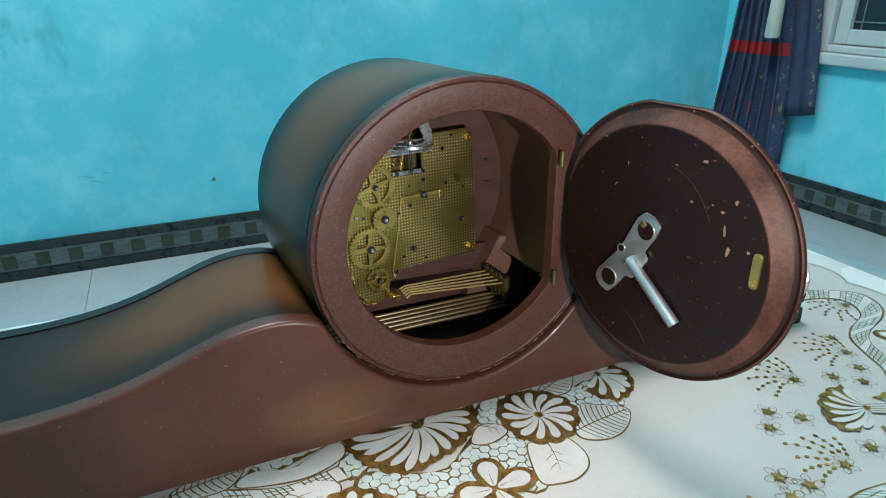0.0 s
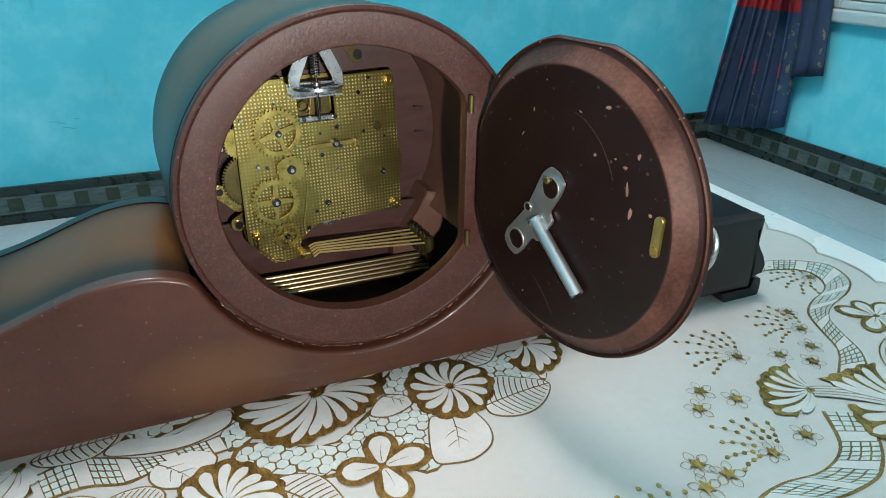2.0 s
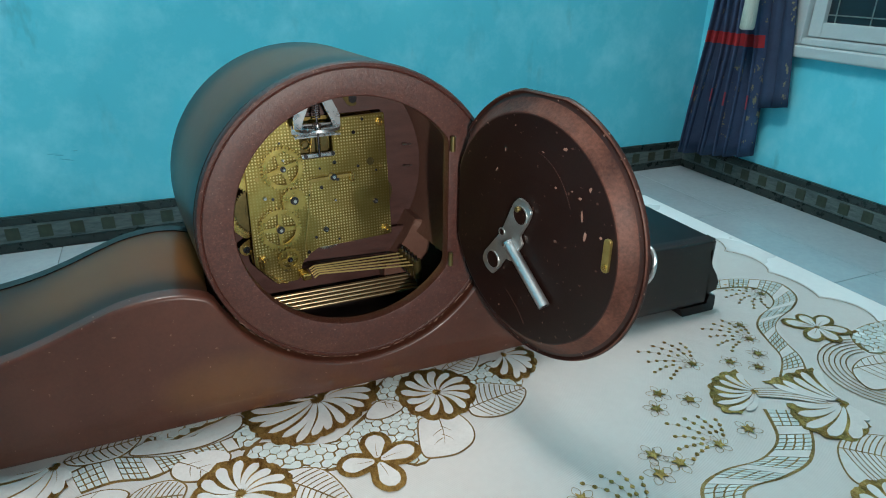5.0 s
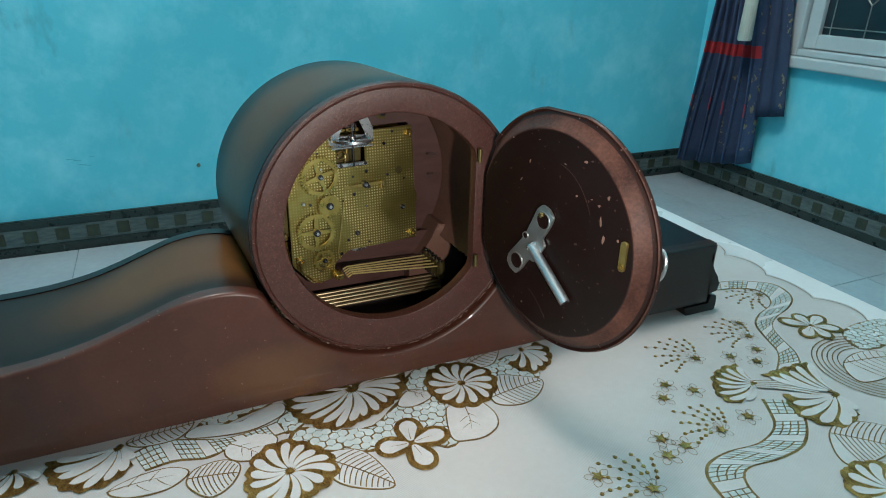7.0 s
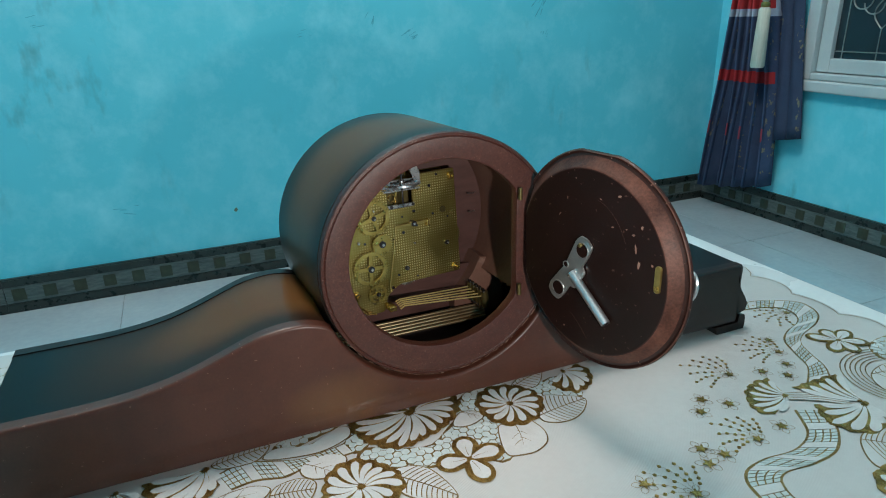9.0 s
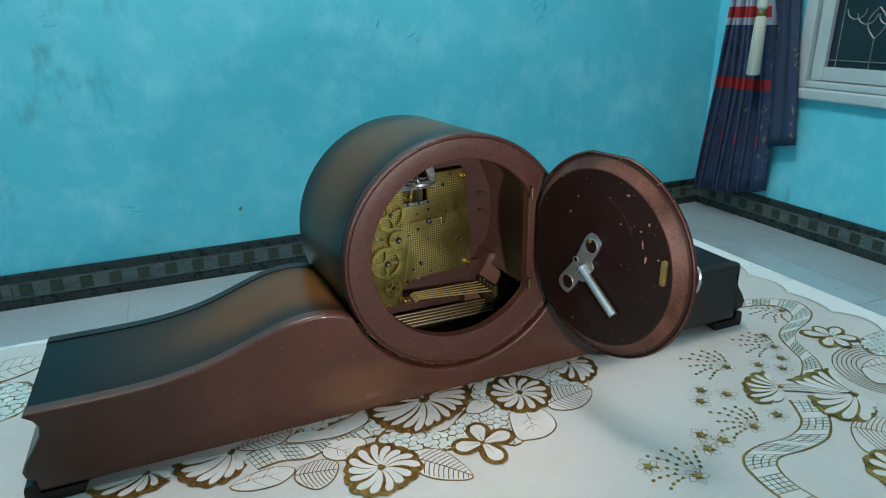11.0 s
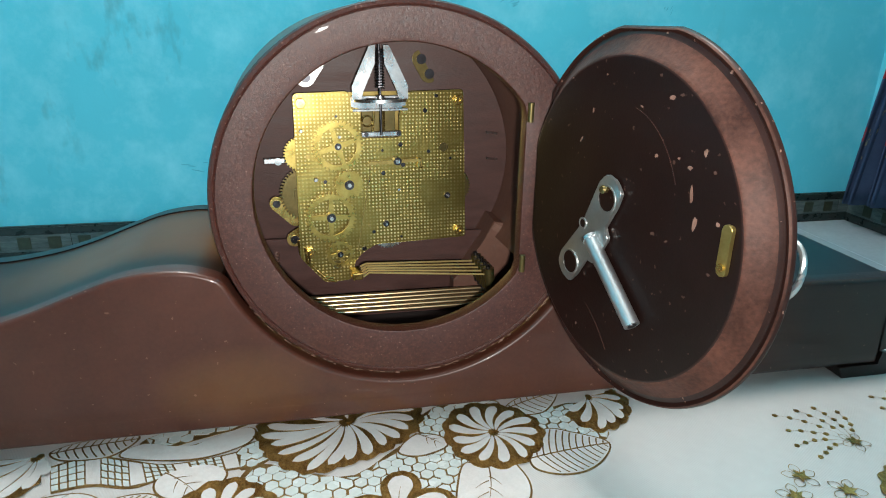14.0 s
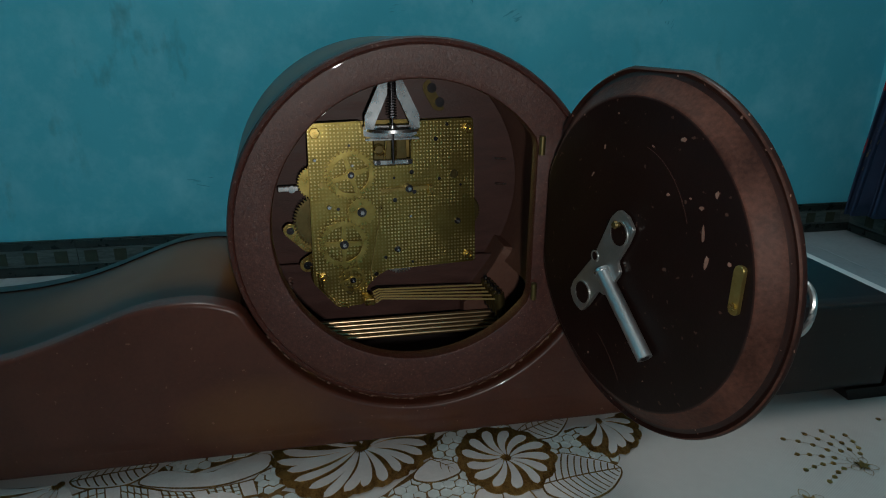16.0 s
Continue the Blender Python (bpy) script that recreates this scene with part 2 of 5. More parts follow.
OLD_BRASS = mixed("tarnished_brass", (0.28, 0.20, 0.06), (0.42, 0.32, 0.11), 90, 600, 0.38, 0.85, 0.15, 0.0002)
WIRE = mixed("bright_brass_wire", (0.62, 0.46, 0.17), (0.74, 0.57, 0.25), 30, 90, 0.36, 0.6, 0.0, spread=0.05)
ROD = mixed("bronze_rod", (0.50, 0.36, 0.20), (0.62, 0.47, 0.28), 30, 90, 0.30, 0.95, 0.0, spread=0.05)
GEAR = mixed("brass_wheel", (0.38, 0.28, 0.070), (0.52, 0.40, 0.125), 120, 700, 0.30, 0.9, 0.08, 0.0002)
TORN = mixed("torn_dark_wood", (0.10, 0.05, 0.038), (0.24, 0.13, 0.10), 160, 900, 0.7)
SATIN = mixed("satin_steel", (0.50, 0.51, 0.52), (0.62, 0.63, 0.64), 25, 80, 0.34, 0.92, 0.0, spread=0.05)
STEEL = mixed("bright_steel", (0.52, 0.53, 0.54), (0.66, 0.67, 0.68), 90, 700, 0.27, 0.95, 0.08, 0.0002)
BLUED = mixed("dark_steel", (0.04, 0.04, 0.045), (0.08, 0.08, 0.09), 90, 700, 0.30, 0.9, 0.05, 0.0002)
NICKEL = mixed("nickel_plate", (0.45, 0.46, 0.45), (0.56, 0.57, 0.56), 80, 900, 0.33, 0.9, 0.1, 0.0002)
HAMMER = mixed("hammer_brass", (0.10, 0.08, 0.03), (0.17, 0.13, 0.05), 90, 500, 0.4, 0.8, 0.1, 0.0002)
CLOTH = cloth_fabric()
GOLD = gold_print("gold_print", (0.115, 0.056, 0.014), (0.58, 0.36, 0.11), 0.28, 0.85)
GOLD_LINE = gold_print("gold_outline", (0.13, 0.075, 0.024), (0.36, 0.23, 0.085), 0.34, 0.7)
PETAL = mixed("raised_white_petal", (0.465, 0.448, 0.434), (0.55, 0.532, 0.516), 40, 500, 0.38, bump=0.25)
MINT = mixed("mint_net_cell", (0.435, 0.485, 0.47), (0.53, 0.57, 0.555), 70, 500, 0.25, bump=0.2, coat=0.2)
TABLE = mixed("white_table_laminate", (0.60, 0.61, 0.62), (0.67, 0.68, 0.68), 6, 160, 0.3, bump=0.05, coat=0.2)
TILE = mixed("pale_floor_tile", (0.34, 0.39, 0.42), (0.42, 0.47, 0.50), 5, 70, 0.16, bump=0.03, coat=0.3, spread=0.06)
GROUT = mixed("tile_grout", (0.30, 0.33, 0.34), (0.38, 0.40, 0.40), 30, 400, 0.8)
SKIRT = mixed("black_green_skirting_tile", (0.012, 0.019, 0.018), (0.030, 0.040, 0.036), 40, 300, 0.3, bump=0.1)
SKIRT_MID = mixed("grey_streaked_skirting_tile", (0.045, 0.062, 0.062), (0.145, 0.172, 0.165), 90, 400, 0.4, bump=0.2, stretch=(0.3, 0.3, 2))
INLAY = mixed("olive_inlay", (0.022, 0.030, 0.016), (0.050, 0.058, 0.034), 60, 500, 0.35)
WHITE = mixed("white_window_paint", (0.46, 0.51, 0.53), (0.54, 0.58, 0.59), 8, 130, 0.4, bump=0.15)
LEAD = mixed("window_lead", (0.22, 0.23, 0.22), (0.36, 0.36, 0.33), 60, 500, 0.4, 0.6)
TASSEL = mixed("cream_tassel_thread", (0.55, 0.54, 0.46), (0.70, 0.69, 0.60), 60, 700, 0.75, bump=0.6, dist=0.002, stretch=(4, 4, 0.3))
CURTAIN = curtain_cloth("slate_patterned_curtain", False)
CURTAIN_B = curtain_cloth("slate_shaded_curtain", True)


def night_glass():
    m = Mat("dark_window_glass")
    m.set(m.ramp(m.noise(5), [(0.3, (0.010, 0.016, 0.022)), (0.7, (0.022, 0.032, 0.042))]), 0.08)
    return m.m


GLASS = night_glass()


# ---- building helpers ----
def part(name, bm, material, parent=None, label="", m=None, smooth=False):
    """Links a bmesh as one mesh object under a thing or a part."""
    me = bpy.data.meshes.new(name)
    bmesh.ops.recalc_face_normals(bm, faces=bm.faces)
    bm.to_mesh(me)
    bm.free()
    for mat in (material if isinstance(material, (list, tuple)) else [material]):
        me.materials.append(mat)
    if smooth:
        for p in me.polygons:
            p.use_smooth = True
        me.set_sharp_from_angle(angle=radians(40))
    ob = new(name, me)
    if parent:
        ob.parent = parent
    if m:
        ob.matrix_basis = m
    if label:
        ob["label"] = label
    return ob


def empty(name, m, label, category, group="", kind=""):
    ob = new(name)
    ob.matrix_world = m
    ob.empty_display_size = 0.02
    return tagged(ob, label, category, group, kind)


def box(bm, lo, hi, bevel=0.0, mat=0):
    made = bmesh.ops.create_cube(bm, size=1.0)["verts"]
    for v in made:
        v.co = Vector([lo[i] + (v.co[i] + 0.5) * (hi[i] - lo[i]) for i in range(3)])
    faces = list({f for v in made for f in v.link_faces})
    for f in faces:
        f.material_index = mat
    if bevel:
        r = bmesh.ops.bevel(bm, geom=list({e for v in made for e in v.link_edges}), offset=bevel, segments=2, affect="EDGES", profile=0.5)
        for f in r["faces"]:
            f.material_index = mat
    return bm


def box_part(name, lo, hi, material, parent=None, bevel=0.0, label=""):
    return part(name, box(bmesh.new(), lo, hi, bevel), material, parent, label)


PLANES = {"xz": lambda a, b, c: (a, c, b), "xy": lambda a, b, c: (a, b, c), "yz": lambda a, b, c: (c, a, b)}


def prism(bm, outline, lo, hi, plane="xz", bevel=0.0, mat=0):
    """A 2D outline pushed from lo to hi across its plane; bevel rounds the lo rim."""
    at = PLANES[plane]
    a = [bm.verts.new(at(u, v, lo)) for u, v in outline]
    b = [bm.verts.new(at(u, v, hi)) for u, v in outline]
    n = len(a)
    front = bm.faces.new(a)
    faces = [front, bm.faces.new(b[::-1])]
    for i in range(n):
        faces.append(bm.faces.new((a[i], b[i], b[(i + 1) % n], a[(i + 1) % n])))
    for f in faces:
        f.material_index = mat
    if bevel:
        bmesh.ops.bevel(bm, geom=list(front.edges), offset=bevel, segments=3, affect="EDGES", profile=0.5)
    return bm


def washer(bm, outer, inner, lo, hi, plane="xz", mat=0):
    """A plate between two loops of equal count."""
    at = PLANES[plane]
    rings = [[bm.verts.new(at(u, v, c)) for u, v in loop] for loop, c in ((outer, lo), (outer, hi), (inner, hi), (inner, lo))]
    n = len(outer)
    for k in range(4):
        p, q = rings[k], rings[(k + 1) % 4]
        for i in range(n):
            f = bm.faces.new((p[i], p[(i + 1) % n], q[(i + 1) % n], q[i]))
            f.material_index = mat
    return bm


def arc(cx, cz, r, a0, a1, n):
    return [(cx + r * math.cos(radians(a0 + (a1 - a0) * i / n)), cz + r * math.sin(radians(a0 + (a1 - a0) * i / n))) for i in range(n + 1)]


def circle(cx, cz, r, n=48):
    return arc(cx, cz, r, 0, 360, n)[:-1]


def rod(bm, a, b, r, n=10, mat=0, r2=None):
    a, b = Vector(a), Vector(b)
    m = Matrix.Translation((a + b) / 2) @ (b - a).to_track_quat("Z", "Y").to_matrix().to_4x4()
    made = bmesh.ops.create_cone(bm, cap_ends=True, segments=n, radius1=r, radius2=r if r2 is None else r2, depth=(b - a).length, matrix=m)["verts"]
    for f in {f for v in made for f in v.link_faces}:
        f.material_index = mat
    return bm


def tube(bm, points, r, n=8, mat=0):
    """A round bar along a polyline."""
    pts = [Vector(p) for p in points]
    rings = []
    for i, p in enumerate(pts):
        d = (pts[min(i + 1, len(pts) - 1)] - pts[max(i - 1, 0)]).normalized()
        q = d.to_track_quat("Z", "Y")
        rings.append([bm.verts.new(p + q @ Vector((r * math.cos(2 * math.pi * k / n), r * math.sin(2 * math.pi * k / n), 0))) for k in range(n)])
    for s, e in zip(rings, rings[1:]):
        for k in range(n):
            bm.faces.new((s[k], s[(k + 1) % n], e[(k + 1) % n], e[k])).material_index = mat
    bm.faces.new(rings[0][::-1]).material_index = mat
    bm.faces.new(rings[-1]).material_index = mat
    return bm


def lathe(bm, profile, axis_at, n=32, mat=0):
    """Turns (radius, height) pairs about the vertical through axis_at."""
    x, y, z = axis_at
    rings = [[bm.verts.new((x + r * math.cos(2 * math.pi * k / n), y + r * math.sin(2 * math.pi * k / n), z + h)) for k in range(n)] for r, h in profile]
    for a, b in zip(rings, rings[1:]):
        for k in range(n):
            bm.faces.new((a[k], a[(k + 1) % n], b[(k + 1) % n], b[k])).material_index = mat
    bm.faces.new(rings[0][::-1])
    bm.faces.new(rings[-1])
    return bm


# ---- the room ----
FLOOR, BACK, RIGHT, LEFT, FRONT, TOP = -0.306, 1.183, 1.44, -2.6, -3.8, 2.6


def setting(ob, label, category):
    return tagged(ob, label, category, kind="structure")


setting(box_part("wall_north", (LEFT - 0.12, BACK, FLOOR - 0.1), (RIGHT + 0.12, BACK + 0.12, TOP), WALL), "turquoise painted plaster wall with scuffs and stains", "wall")
north = bpy.data.objects["wall_north"]
smear = random.Random(5)
for x, z, w, h, a, count in ((0.785, 0.335, 0.020, 0.0020, 58, 16), (0.418, 0.263, 0.017, 0.0018, 28, 9), (0.80, 0.25, 0.012, 0.0012, 70, 5), (-0.422, 0.314, 0.018, 0.002, 8, 3), (0.132, 0.273, 0.016, 0.0016, 5, 4), (-0.30, -0.10, 0.026, 0.002, 3, 4), (0.30, 0.30, 0.015, 0.002, 70, 3), (-0.075, -0.134, 0.0060, 0.0058, 0, 1)):
    bm = bmesh.new()
    for k in range(count):
        turn = radians(a + smear.gauss(0, 9))
        c, s = math.cos(turn), math.sin(turn)
        off = (smear.gauss(0, w * 0.7), smear.gauss(0, w * 0.55)) if count > 1 else (0, 0)
        long, thin = (w * smear.uniform(0.25, 0.9), h * smear.uniform(0.3, 0.9)) if count > 1 else (w, h)
        line = []
        for i in range(12):
            t = 2 * math.pi * i / 12
            q = smear.uniform(0.6, 1.1)
            u, v = long * q * math.cos(t) + off[0], thin * q * math.sin(t) + off[1]
            line.append((x + u * c - v * s, z + u * s + v * c))
        prism(bm, line, BACK - 0.0006 - 0.00003 * k, BACK + 0.002)
    part("scuff", bm, SCUFF if count > 1 else SCUFF_BROWN, north, "smudged mark on the paint")
setting(box_part("wall_west", (LEFT - 0.12, FRONT, FLOOR - 0.1), (LEFT, BACK, TOP), WALL), "turquoise painted plaster wall", "wall")
setting(box_part("wall_south", (LEFT - 0.12, FRONT - 0.12, FLOOR - 0.1), (RIGHT + 0.12, FRONT, TOP), WALL), "turquoise painted plaster wall", "wall")
WIN_Y0, WIN_Y1, WIN_Z0, WIN_Z1 = -0.35, 0.868, 0.112, 1.35
bm = bmesh.new()
box(bm, (RIGHT, FRONT, FLOOR - 0.1), (RIGHT + 0.12, WIN_Y0, TOP))
box(bm, (RIGHT, WIN_Y1, FLOOR - 0.1), (RIGHT + 0.12, BACK, TOP))
box(bm, (RIGHT, WIN_Y0, FLOOR - 0.1), (RIGHT + 0.12, WIN_Y1, WIN_Z0))
box(bm, (RIGHT, WIN_Y0, WIN_Z1), (RIGHT + 0.12, WIN_Y1, TOP))
setting(part("wall_east", bm, WALL), "turquoise painted plaster wall with a window opening", "wall")
setting(box_part("ceiling", (LEFT, FRONT, TOP), (RIGHT, BACK, TOP + 0.1), CEILING), "plain white ceiling", "ceiling")
setting(box_part("backdrop", (RIGHT + 0.9, -2.5, -1), (RIGHT + 0.95, 3.0, 3), SOOT), "black night outside the window", "backdrop")


def floor():
    slab = setting(box_part("floor", (LEFT, FRONT, FLOOR - 0.1), (RIGHT, BACK, FLOOR - 0.003), GROUT), "pale glossy ceramic tile floor with thin joints", "floor")
    s, x0, y0 = 0.40, -0.36, BACK
    box_bm = box(bmesh.new(), (0.0007, 0.0007, -0.004), (s - 0.0007, s - 0.0007, 0.0), 0.0006)
    first = part("tile", box_bm, TILE, slab)
    todo = []
    x = x0 - 5 * s
    while x < RIGHT:
        y = y0 - s
        while y > FRONT - s:
            if x >= LEFT - 0.01 and y >= FRONT - 0.3 and x + s < RIGHT + 0.4:
                todo.append((x, y))
            y -= s
        x += s
    for i, (x, y) in enumerate(todo):
        ob = first if i == 0 else new("tile", first.data)
        ob.parent = slab
        ob.matrix_basis = pose(x, y, FLOOR)


def skirting(name, along, start, end, fixed, sign):
    """A patterned tile skirting: black bands above and below a row of olive squares on streaked grey."""
    def span(a, b, z0, z1, d0, d1):
        if along == "x":
            return (a, min(fixed, fixed + sign * d1), z0), (b, max(fixed, fixed + sign * d0), z1)
        return (min(fixed, fixed + sign * d1), a, z0), (max(fixed, fixed + sign * d0), b, z1)

    h = 0.083
    base = setting(box_part(name, *span(start, end, FLOOR - 0.002, FLOOR + h, 0.0, 0.008), SKIRT), "black and olive patterned tile skirting", "skirting")
    for nm, z0, z1, d, mat in (("lower_band", 0.006, 0.021, 0.010, SKIRT), ("middle_band", 0.024, 0.063, 0.0095, SKIRT_MID), ("upper_band", 0.066, 0.080, 0.0105, SKIRT)):
        a = start
        while a < end:
            b = min(a + 0.40, end)
            part(nm, box(bmesh.new(), *span(a + 0.0008, b - 0.0008, FLOOR + z0, FLOOR + z1, 0.008, d), 0.0008), mat, base)
            a = b
    first = None
    n = int((end - start) / 0.0625)
    for i in range(n):
        a = start + 0.015 + i * 0.0625
        if first is None:
            first = part("inlay", box(bmesh.new(), *span(0, 0.027, FLOOR + 0.030, FLOOR + 0.058, 0.0095, 0.0112), 0.0005), INLAY, base)
            ob = first
        else:
            ob = new("inlay", first.data)
            ob.parent = base
        ob.matrix_basis = pose(a, 0, 0) if along == "x" else pose(0, a, 0)


floor()
skirting("baseboard_north", "x", LEFT, RIGHT, BACK, -1)
skirting("baseboard_east", "y", FRONT, BACK - 0.011, RIGHT, -1)


def ceiling_lamp():
    ob = empty("ceiling_lamp", pose(-0.10, 0.30, TOP), "white ceiling rose with a hanging lit bulb", "lamp")
    part("rose", lathe(bmesh.new(), [(0.045, -0.018), (0.05, -0.012), (0.05, 0.0)], (0, 0, 0), 28), WHITE, ob, smooth=True)
    part("holder", lathe(bmesh.new(), [(0.012, -0.125), (0.02, -0.12), (0.02, -0.06), (0.006, -0.05), (0.004, -0.0185)], (0, 0, 0), 20), WHITE, ob, smooth=True)


ceiling_lamp()


def window():
    win = setting(empty("window_1", pose(RIGHT, 0, 0), "", ""), "white painted window with dark leaded glass at night", "window")
    y0, y1, z0, z1 = WIN_Y0, WIN_Y1, WIN_Z0, WIN_Z1
    frame_bm = bmesh.new()
    for lo, hi in (((-0.012, y1 - 0.035, z0), (0.07, y1, z1)), ((-0.012, y0, z0), (0.07, y0 + 0.035, z1)), ((-0.012, y0 + 0.035, z1 - 0.035), (0.07, y1 - 0.035, z1)), ((-0.012, y0 + 0.035, z0), (0.07, y1 - 0.035, z0 + 0.018))):
        box(frame_bm, lo, hi, 0.003)
    part("window_frame", frame_bm, WHITE, win)
    part("window_sill", box(bmesh.new(), (-0.022, y0 - 0.03, z0 - 0.031), (0.0, y1 + 0.004, z0 - 0.001), 0.005), WHITE, win)
    mid = 0.53
    for a, b in ((mid + 0.002, y1 - 0.037), (y0 + 0.037, mid - 0.002)):
        sash = bmesh.new()
        w = 0.036
        for lo, hi in (((0.004, b - w, z0 + 0.02), (0.04, b, z1 - 0.037)), ((0.004, a, z0 + 0.02), (0.04, a + w, z1 - 0.037)), ((0.004, a + w, z0 + 0.02), (0.04, b - w, z0 + 0.02 + w)), ((0.004, a + w, z1 - 0.037 - w), (0.04, b - w, z1 - 0.037))):
            box(sash, lo, hi, 0.003)
        s = part("sash", sash, WHITE, win)
        part("pane", box(bmesh.new(), (0.018, a + w, z0 + 0.02 + w), (0.023, b - w, z1 - 0.037 - w)), GLASS, s, "dark leaded glass")
        ya, yb, za, zb = a + w, b - w, z0 + 0.02 + w, z1 - 0.037 - w
        lead = bmesh.new()
        c = (ya + yb) / 2
        x = 0.0165
        for y in (ya + 0.022, yb - 0.022, c):
            top = zb if y != c else za + 0.075
            rod(lead, (x, y, za), (x, y, top), 0.0016, 6)
        rod(lead, (x, ya, za + 0.018), (x, yb, za + 0.018), 0.0016, 6)
        for k in (-1, 1):
            tube(lead, [(x, c + k * 0.024 * math.sin(math.pi * i / 12), za + 0.075 + 0.075 * i / 12) for i in range(13)], 0.0018, 6)
            for j in (0, 1):
                cy, cz, r = c + k * (0.028 + 0.03 * j), za + 0.135 + 0.012 * j, 0.026
                tube(lead, [(x, cy + r * math.cos(radians(t)), cz + r * math.sin(radians(t))) for t in range(180, 361, 15)], 0.0018, 6)
        part("leading", lead, LEAD, s, "raised lead lines of a flower ornament", smooth=True)


window()


def drape(name, material, label, x0, amp, folds, left, right, hem, top_z):
    """A hanging pleated cloth on the east wall; left(z) and right(z) are its edges in y, hem(s) its lower end."""
    bm = bmesh.new()
    uv = bm.loops.layers.uv.new("UVMap")
    n, rows = folds * 14, 44
    grid, coords = [], {}
    for j in range(rows + 1):
        line = []
        for i in range(n + 1):
            s = i / n
            z = hem(s) + (top_z - hem(s)) * j / rows
            y = left(z) + (right(z) - left(z)) * s
            a = 2 * math.pi * folds * s
            fall = 0.6 + 0.4 * (1 - j / rows)
            bulge = abs(math.sin(math.pi * folds * s)) ** 0.75 * (0.8 + 0.35 * noise.noise((int(s * folds * 0.999) * 3.1, z * 1.5, 0.4)))
            x = x0 + amp * fall * (0.5 - bulge) + 0.003 * noise.noise((s * 9, z * 4, 1.7))
            y -= 0.10 * amp * fall * math.sin(a)
            v = bm.verts.new((x, y, z))
            coords[v] = (s * folds, z)
            line.append(v)
        grid.append(line)
    for a, b in zip(grid, grid[1:]):
        for i in range(n):
            bm.faces.new((a[i], a[i + 1], b[i + 1], b[i]))
    for f in bm.faces:
        for lp in f.loops:
            lp[uv].uv = coords[lp.vert]
    ob = part(name, bm, material, None, "", smooth=True)
    th = ob.modifiers.new("thickness", "SOLIDIFY")
    th.thickness = 0.0015
    return tagged(ob, label, "curtain")


def lerp(z, pts):
    for (z0, a), (z1, b) in zip(pts, pts[1:]):
        if z <= z1:
            return a + (b - a) * (z - z0) / (z1 - z0)
    return pts[-1][1]


drape("curtain", CURTAIN, "slate blue patterned curtain with red bands, gathered", 1.376, 0.074, 7,
      lambda z: lerp(z, [(-0.3, 1.150), (-0.22, 1.142), (0.1, 1.095), (0.35, 1.068), (0.5, 1.045), (1.6, 1.12)]),
      lambda z: lerp(z, [(-0.3, 0.882), (-0.22, 0.885), (0.1, 0.905), (0.35, 0.945), (0.5, 0.98), (1.6, 0.80)]),
      lambda s: -0.213 + 0.018 * s - 0.03 * (1 - s) + 0.004 * math.sin(44 * s), 1.6)
drape("curtain", CURTAIN_B, "slate blue curtain layer behind the gathered one", 1.404, 0.016, 3,
      lambda z: lerp(z, [(-0.3, 0.95), (0.35, 0.97), (0.5, 1.0), (1.6, 0.9)]),
      lambda z: lerp(z, [(-0.3, 0.805), (-0.05, 0.812), (0.35, 0.875), (0.5, 0.9), (1.6, 0.75)]),
      lambda s: -0.075 + 0.03 * s, 1.6)


def tassel():
    ob = empty("curtain_tassel", pose(1.318, 0.912, 0.33), "cream thread curtain tassel with a beaded knob", "tassel")
    part("skirt", lathe(bmesh.new(), [(0.016, -0.185), (0.0185, -0.18), (0.0165, -0.09), (0.0150, -0.035), (0.011, -0.03)], (0, 0, 0), 28), TASSEL, ob, smooth=True)
    part("collar", lathe(bmesh.new(), [(0.008, -0.03), (0.0115, -0.026), (0.0115, -0.02), (0.008, -0.016)], (0, 0, 0), 20), OLD_BRASS, ob, "brass collar", smooth=True)
    part("knob", lathe(bmesh.new(), [(0.006, -0.016), (0.0135, -0.008), (0.014, 0.006), (0.009, 0.02), (0.004, 0.026)], (0, 0, 0), 24), TASSEL, ob, smooth=True)
    part("cord", tube(bmesh.new(), [(0, 0, 0.024), (0.002, 0.002, 0.08), (0.020, 0.012, 0.13), (0.062, 0.016, 0.165)], 0.003), TASSEL, ob, smooth=True)


tassel()


def table():
    ob = empty("low_table", pose(0, 0, FLOOR), "low white laminate table under the cloth", "table")
    h = -FLOOR - 0.0012
    part("tabletop", box(bmesh.new(), (-0.62, -0.66, h - 0.026), (0.492, 0.286, h), 0.003), TABLE, ob)
    for x in (-0.58, 0.41):
        for y in (-0.62, 0.21):
            part("leg", box(bmesh.new(), (x, y, 0), (x + 0.042, y + 0.042, h - 0.026), 0.004), TABLE, ob)


table()

from mathutils.geometry import tessellate_polygon

# ---- the mantel clock, seen from behind ----
CX, CZ, DEPTH, DRUM = 0.0056, 0.1322, 0.122, 0.132
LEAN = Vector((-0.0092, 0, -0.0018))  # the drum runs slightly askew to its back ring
clock = empty("mantel_clock", pose(0, 0, 0), "brown lacquered tambour mantel clock with its back door open", "clock")
R_OUT, R_HOLE, FLAT_X = 0.1005, 0.0766, 0.0662
HX, HZ = 0.0040, 0.1358
SHOULDER = [(-0.320, 0.0715), (-0.300, 0.0716), (-0.278, 0.0717), (-0.255, 0.0722), (-0.233, 0.0738), (-0.215, 0.0765), (-0.200, 0.0798), (-0.182, 0.0855), (-0.161, 0.0935), (-0.145, 0.0992), (-0.133, 0.1018), (-0.120, 0.1030), (-0.108, 0.1022), (-0.098, 0.0994), (-0.0925, 0.0968)]
